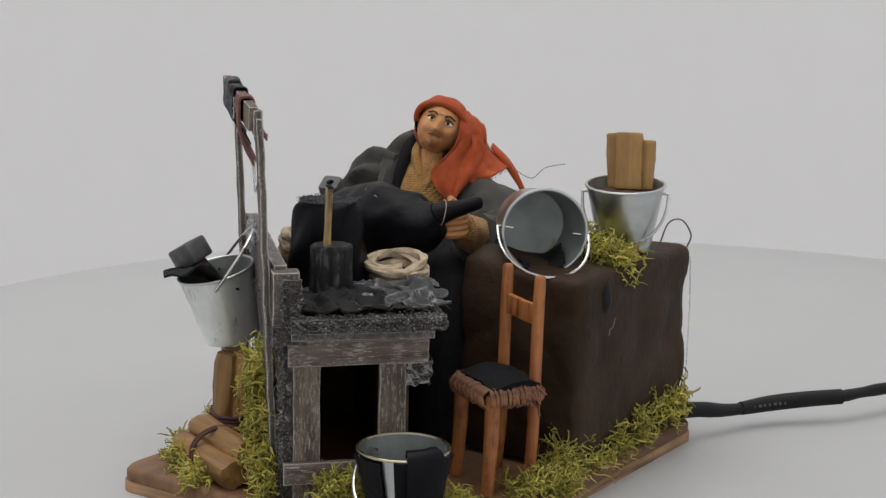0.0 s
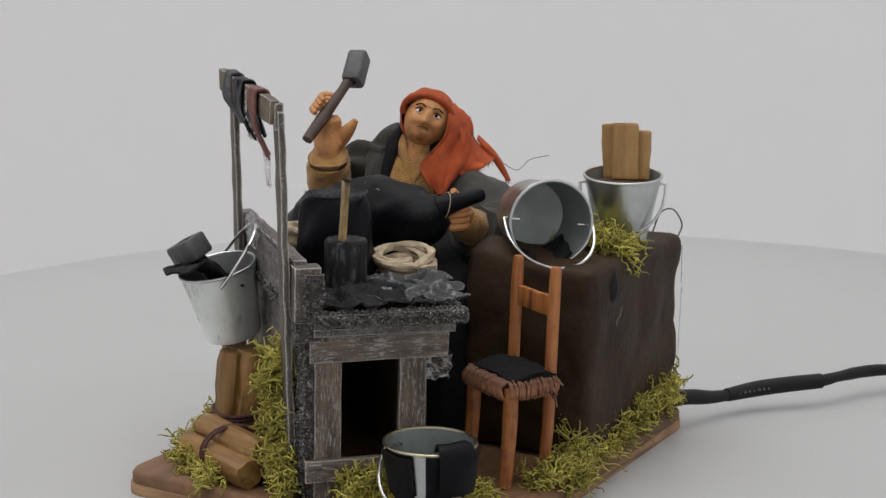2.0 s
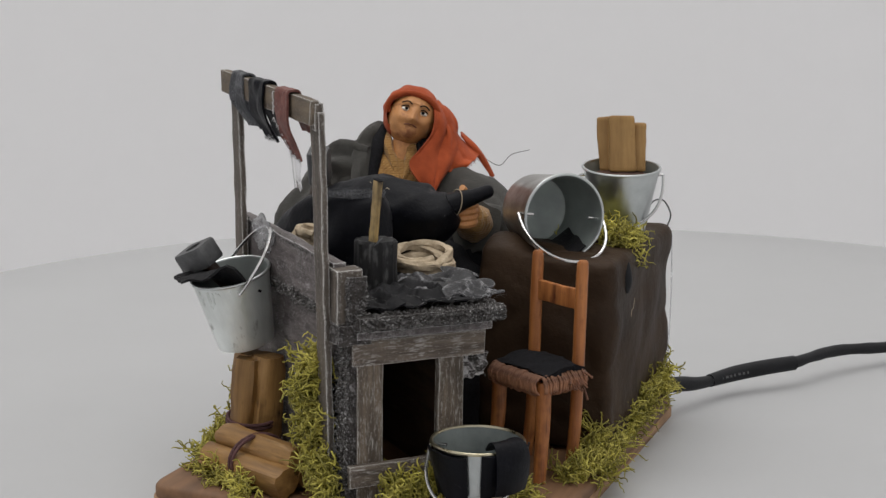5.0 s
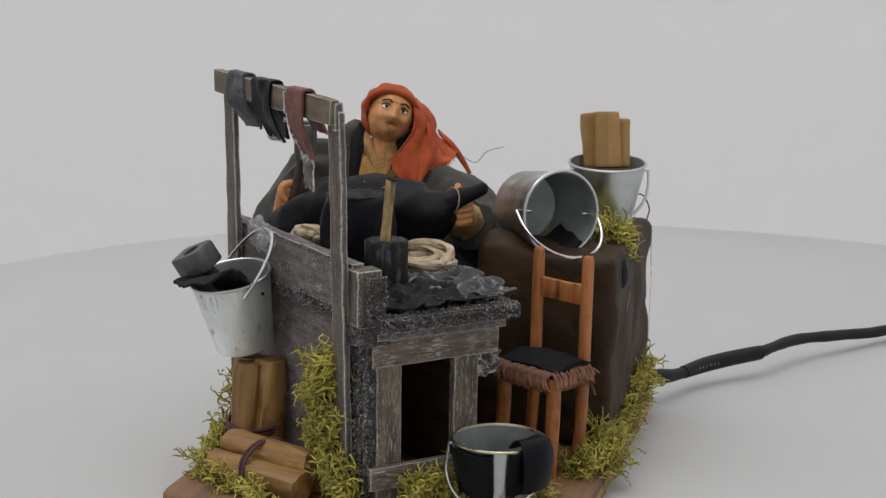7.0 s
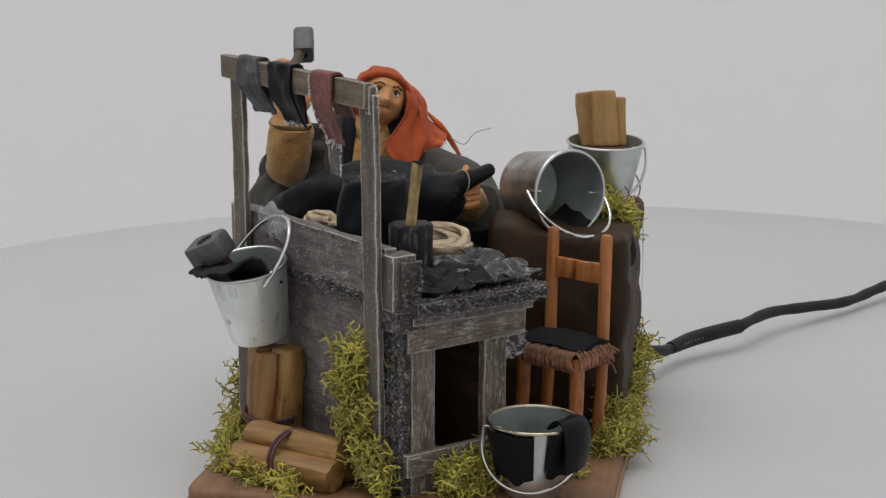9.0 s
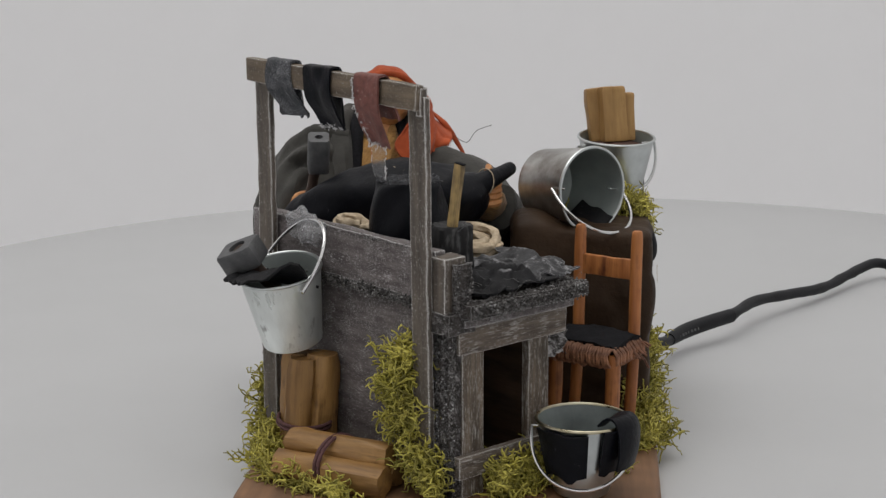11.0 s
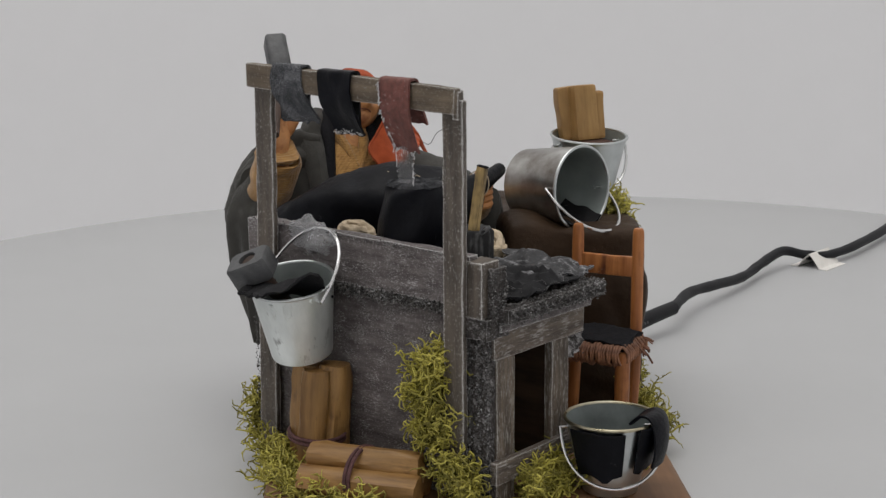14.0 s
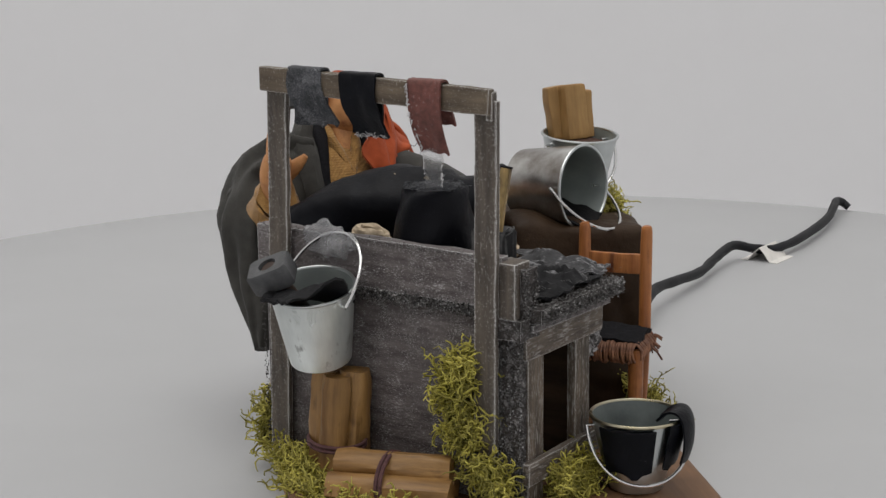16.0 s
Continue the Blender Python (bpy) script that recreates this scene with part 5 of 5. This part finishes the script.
        n0 = set(bm.verts)
        tube(bm, spline([tuple(q) for q in pts], 4), 0.026, seg=6, mat=5)
        lid = [Vector((0.79, s * 0.17, 0.20)), Vector((0.845, s * 0.34, 0.27)), Vector((0.72, s * 0.53, 0.19))]
        tube(bm, spline([tuple(q) for q in lid], 4), 0.02, seg=6, mat=5)
        face += [v for v in bm.verts if v not in n0]
    n0 = set(bm.verts)
    tube(bm, spline([(0.93, -0.24, -0.455), (0.985, -0.11, -0.415), (1.005, 0, -0.41), (0.985, 0.11, -0.415), (0.93, 0.24, -0.455)], 4), 0.024, seg=6, mat=6)
    face += [v for v in bm.verts if v not in n0]
    # kerchief: hood over the skull with a raised front roll and a knot
    n0 = set(bm.verts)
    hv = ball(bm, (-0.12, -0.05, 0.10), (1.06, 1.09, 1.12), mat=3, u=64, v=44)
    dead = [v for v in hv if v.co.x > 0.28 + 0.10 * abs(v.co.y) + 0.95 * max(0, v.co.z - 0.42)]
    bmesh.ops.delete(bm, geom=dead, context="VERTS")
    for v in hv:
        if v.is_valid:
            v.co += v.co.normalized() * (0.05 * noise.noise(v.co * 2.2) + 0.025 * math.sin(10 * v.co.z + 5 * v.co.y + 3 * v.co.x))
    arc = []
    for k in range(25):
        a = radians(-112 + 224 * k / 24)
        arc.append((0.31 + 0.33 * math.cos(a), 1.0 * math.sin(a) - 0.03, 0.15 + 0.66 * math.cos(a), 0.125 + 0.012 * math.sin(5 * a)))
    sweep(bm, arc, steps=2, seg=10, mat=3)
    face += [v for v in bm.verts if v not in n0]
    full = Matrix.Translation(hc) @ hm
    for v in set(face):
        if v.is_valid:
            v.co = full @ v.co
    # kerchief drape: from the cheek to a point on the chest, a knot, a fall over the shoulder and a thin tail
    stand = Matrix.Translation(hc) @ turn

    def drape(inner, outer, folds, bulge, seed, steps=8, across=22, lift=Vector((0.8, 0.5, 0.2))):
        inner, outer = (spline(e, steps) for e in (inner, outer))
        rows = []
        for i, (a, b) in enumerate(zip(inner, outer)):
            u = i / (len(inner) - 1)
            row = []
            for k in range(across):
                w = k / (across - 1)
                p = Vector(a).lerp(Vector(b), w)
                h = bulge * math.sin(math.pi * w) + 0.10 * abs(math.sin(folds * w + 1.4 * u + seed)) * (0.35 + 0.65 * u) + 0.10 * noise.noise((w * 3.5, u * 2.2, seed))
                row.append(stand @ (p + lift * h * min(1.0, 0.15 + 3.5 * u)))
            rows.append(row)
        sheet(bm, rows, 0.07, mat=3)
        return rows

    rnd = random.Random(8)

    def ravel(edge, count, length):
        for _ in range(count):
            k = rnd.randrange(len(edge) - 1)
            p = edge[k].lerp(edge[k + 1], rnd.random())
            d = Vector((rnd.gauss(0, 0.3), rnd.gauss(0, 0.4), -rnd.random())) * length
            tube(bm, [p, p + d * 0.5, p + d], 0.008, seg=4, mat=3)

    front = drape([(0.36, 0.80, 0.42), (0.72, 0.80, -0.12), (0.86, 0.66, -0.6), (1.05, 0.28, -1.08), (1.25, -0.1, -1.55), (1.5, 0.1, -2.05), (1.62, 0.62, -2.6)],
                  [(-0.3, 0.92, 0.6), (-0.2, 1.25, 0.2), (-0.1, 1.5, -0.2), (0.1, 1.6, -0.6), (0.45, 1.62, -1.1), (0.95, 1.4, -1.7), (1.62, 0.74, -2.6)], 7.0, 0.2, 1.3)
    ravel([r[0] for r in front[32:]] + [r[-1] for r in front[32:]], 40, 0.1)
    shoulder = drape([(0.2, 1.05, 0.1), (0.5, 1.3, -0.6), (0.85, 1.25, -1.4), (1.0, 1.35, -1.95), (0.8, 1.8, -1.85)],
                     [(-0.5, 1.02, 0.4), (-0.55, 1.45, -0.25), (-0.5, 1.75, -0.8), (-0.45, 2.1, -1.15), (-0.4, 2.5, -1.5)], 8.0, 0.25, 4.1)
    ravel(shoulder[-1], 26, 0.12)
    sweep(bm, [(*(stand @ Vector(q[:3])), q[3]) for q in ((-0.45, 0.85, 0.3, 0.16), (-0.4, 1.12, 0.1, 0.26), (-0.3, 1.34, -0.2, 0.3), (-0.2, 1.5, -0.5, 0.25), (-0.1, 1.55, -0.85, 0.1))], seg=24, mat=3, fold=0.16, waves=4, lump=0.07)
    tail = drape([(-0.35, 1.85, -0.75), (-0.35, 2.3, -1.3), (-0.45, 2.6, -1.75), (-0.6, 2.95, -2.3)],
                 [(-0.7, 1.85, -0.65), (-0.75, 2.45, -1.2), (-0.75, 2.78, -1.7), (-0.72, 3.08, -2.35)], 3.0, 0.1, 6.6, across=9)
    ravel(tail[-1], 14, 0.2)
    p = stand @ Vector((-0.75, 2.75, -1.6))
    tube(bm, spline([tuple(p), tuple(p + Vector((0, 0.7, -0.35))), tuple(p + Vector((0, 1.2, 0.05))), tuple(p + Vector((0, 2.0, 0.2)))], 4), 0.013, seg=5, mat=0)
    bmesh.ops.recalc_face_normals(bm, faces=bm.faces)
    ob = part("figurine", bm, mats)
    settle_cm(ob, *FIG)
    tagged(ob, "clay figurine of an old smith in grey coat and orange kerchief", "figurine")

    # the moving arm, in its own space: x ahead, z up, the hammer head at the far end
    bm = bmesh.new()
    sweep(bm, [(-0.2, 0.4, 0.5, 0.9), (0.0, -0.2, -0.3, 1.0), (0.0, -0.7, -1.05, 0.98), (0.05, -0.85, -1.35, 0.9), (0.1, -0.9, -1.5, 0.8)], seg=32, mat=0, fold=0.04, waves=4, lump=0.07)
    sweep(bm, [(-0.1, -0.75, -1.1, 0.6), (0.15, -0.72, -1.9, 0.72), (0.7, -0.68, -2.3, 0.76), (1.3, -0.62, -2.42, 0.8), (1.6, -0.58, -2.45, 0.82), (1.7, -0.57, -2.47, 0.76), (1.5, -0.58, -2.45, 0.5)], seg=32, mat=1, fold=0.04, waves=5, lump=0.06)
    head, foot = Vector((4.53, -0.1, 0.0)), Vector((3.05, -0.83, -3.1))
    way = (head - foot).normalized()
    grip = foot + way * 1.05
    foot = foot - way * 0.55
    sweep(bm, [(1.0, -0.58, -2.4, 0.42), (1.7, -0.6, -2.38, 0.45), (2.2, -0.62, -2.2, 0.48), (2.7, -0.64, -1.98, 0.5), (3.05, -0.66, -1.9, 0.44), (3.25, -0.66, -1.85, 0.25)], seg=18, mat=2, lump=0.08)
    for k in range(4):
        c = grip + way * (0.22 * k - 0.2)
        sweep(bm, [(*(c + Vector((0.05, 0.15, 0.42))), 0.16), (*(c + Vector((0.2, -0.32, 0.32))), 0.16), (*(c + Vector((0.22, -0.45, -0.02))), 0.14), (*(c + Vector((0.15, -0.25, -0.3))), 0.1)], steps=3, seg=8, mat=2)
    sweep(bm, [(2.1, -0.5, -1.95, 0.36), (2.5, -0.1, -1.9, 0.3), (2.85, 0.2, -1.85, 0.2), (3.1, 0.38, -1.8, 0.1)], steps=4, seg=12, mat=2)
    bmesh.ops.recalc_face_normals(bm, faces=bm.faces)
    arm = part("arm", bm, [COAT, SHIRT, SKIN], ob, "moving arm with knitted cuff and clay fist")
    h = tube(bmesh.new(), [foot, foot.lerp(head, 0.3), foot.lerp(head, 0.7), head], [0.21, 0.19, 0.17, 0.16], seg=10, flat=0.8, lump=0.06)
    part("hammer_handle", h, HANDLEWOOD, arm, "dark wooden hammer handle")
    blk = block_with_hole(0.74, 0.74, 1.3, hole=0.14)
    q = way.to_track_quat("Z", "Y").to_matrix().to_4x4()
    axis = pose(0, 0, 0, 0, -97, -31.8).to_3x3().inverted() @ Vector((0.966, -0.26, 0))
    bmesh.ops.transform(blk, matrix=Matrix.Translation(head) @ Matrix.Rotation(radians(30), 4, axis) @ q @ Matrix.Translation((0, 0, -0.65)), verts=blk.verts)
    part("hammer_head", blk, IRON, arm, "grey square hammer head")
    return ob, arm


# ---- what moves: the arm swings the hammer once every six seconds ----
SWING = [(0.0, 4), (0.25, 5), (0.5, 8), (0.8, 17), (1.2, 38), (1.5, 54), (1.8, 67), (2.1, 84), (2.4, 96), (2.7, 99), (3.0, 94), (3.3, 85), (3.6, 72), (3.9, 56), (4.2, 41), (4.8, 20), (5.4, 8), (5.75, 4.5)]


def motions(arm):
    rows = []
    for cycle in range(3):
        for t, deg in SWING:
            tt = t + 6.0 * cycle
            if tt < 15.95:
                rows.append((tt, deg))
    rows.append((16.0, 51))
    x, y, z = (PIVOT[i] - FIG[i] for i in range(3))
    walk(arm, [(t, pose(x * U, y * U, z * U, 0, -deg, -31.8)) for t, deg in rows])


build_table()
build_studio()
build_base()
build_forge()
build_box()
build_strips()
build_chair()
buckets = build_buckets()
build_kindling()
build_logs()
build_bench_things()
build_bucket_contents(buckets)
build_cable()
build_wire()
figurine, swinging_arm = build_figurine()
build_moss()
motions(swinging_arm)
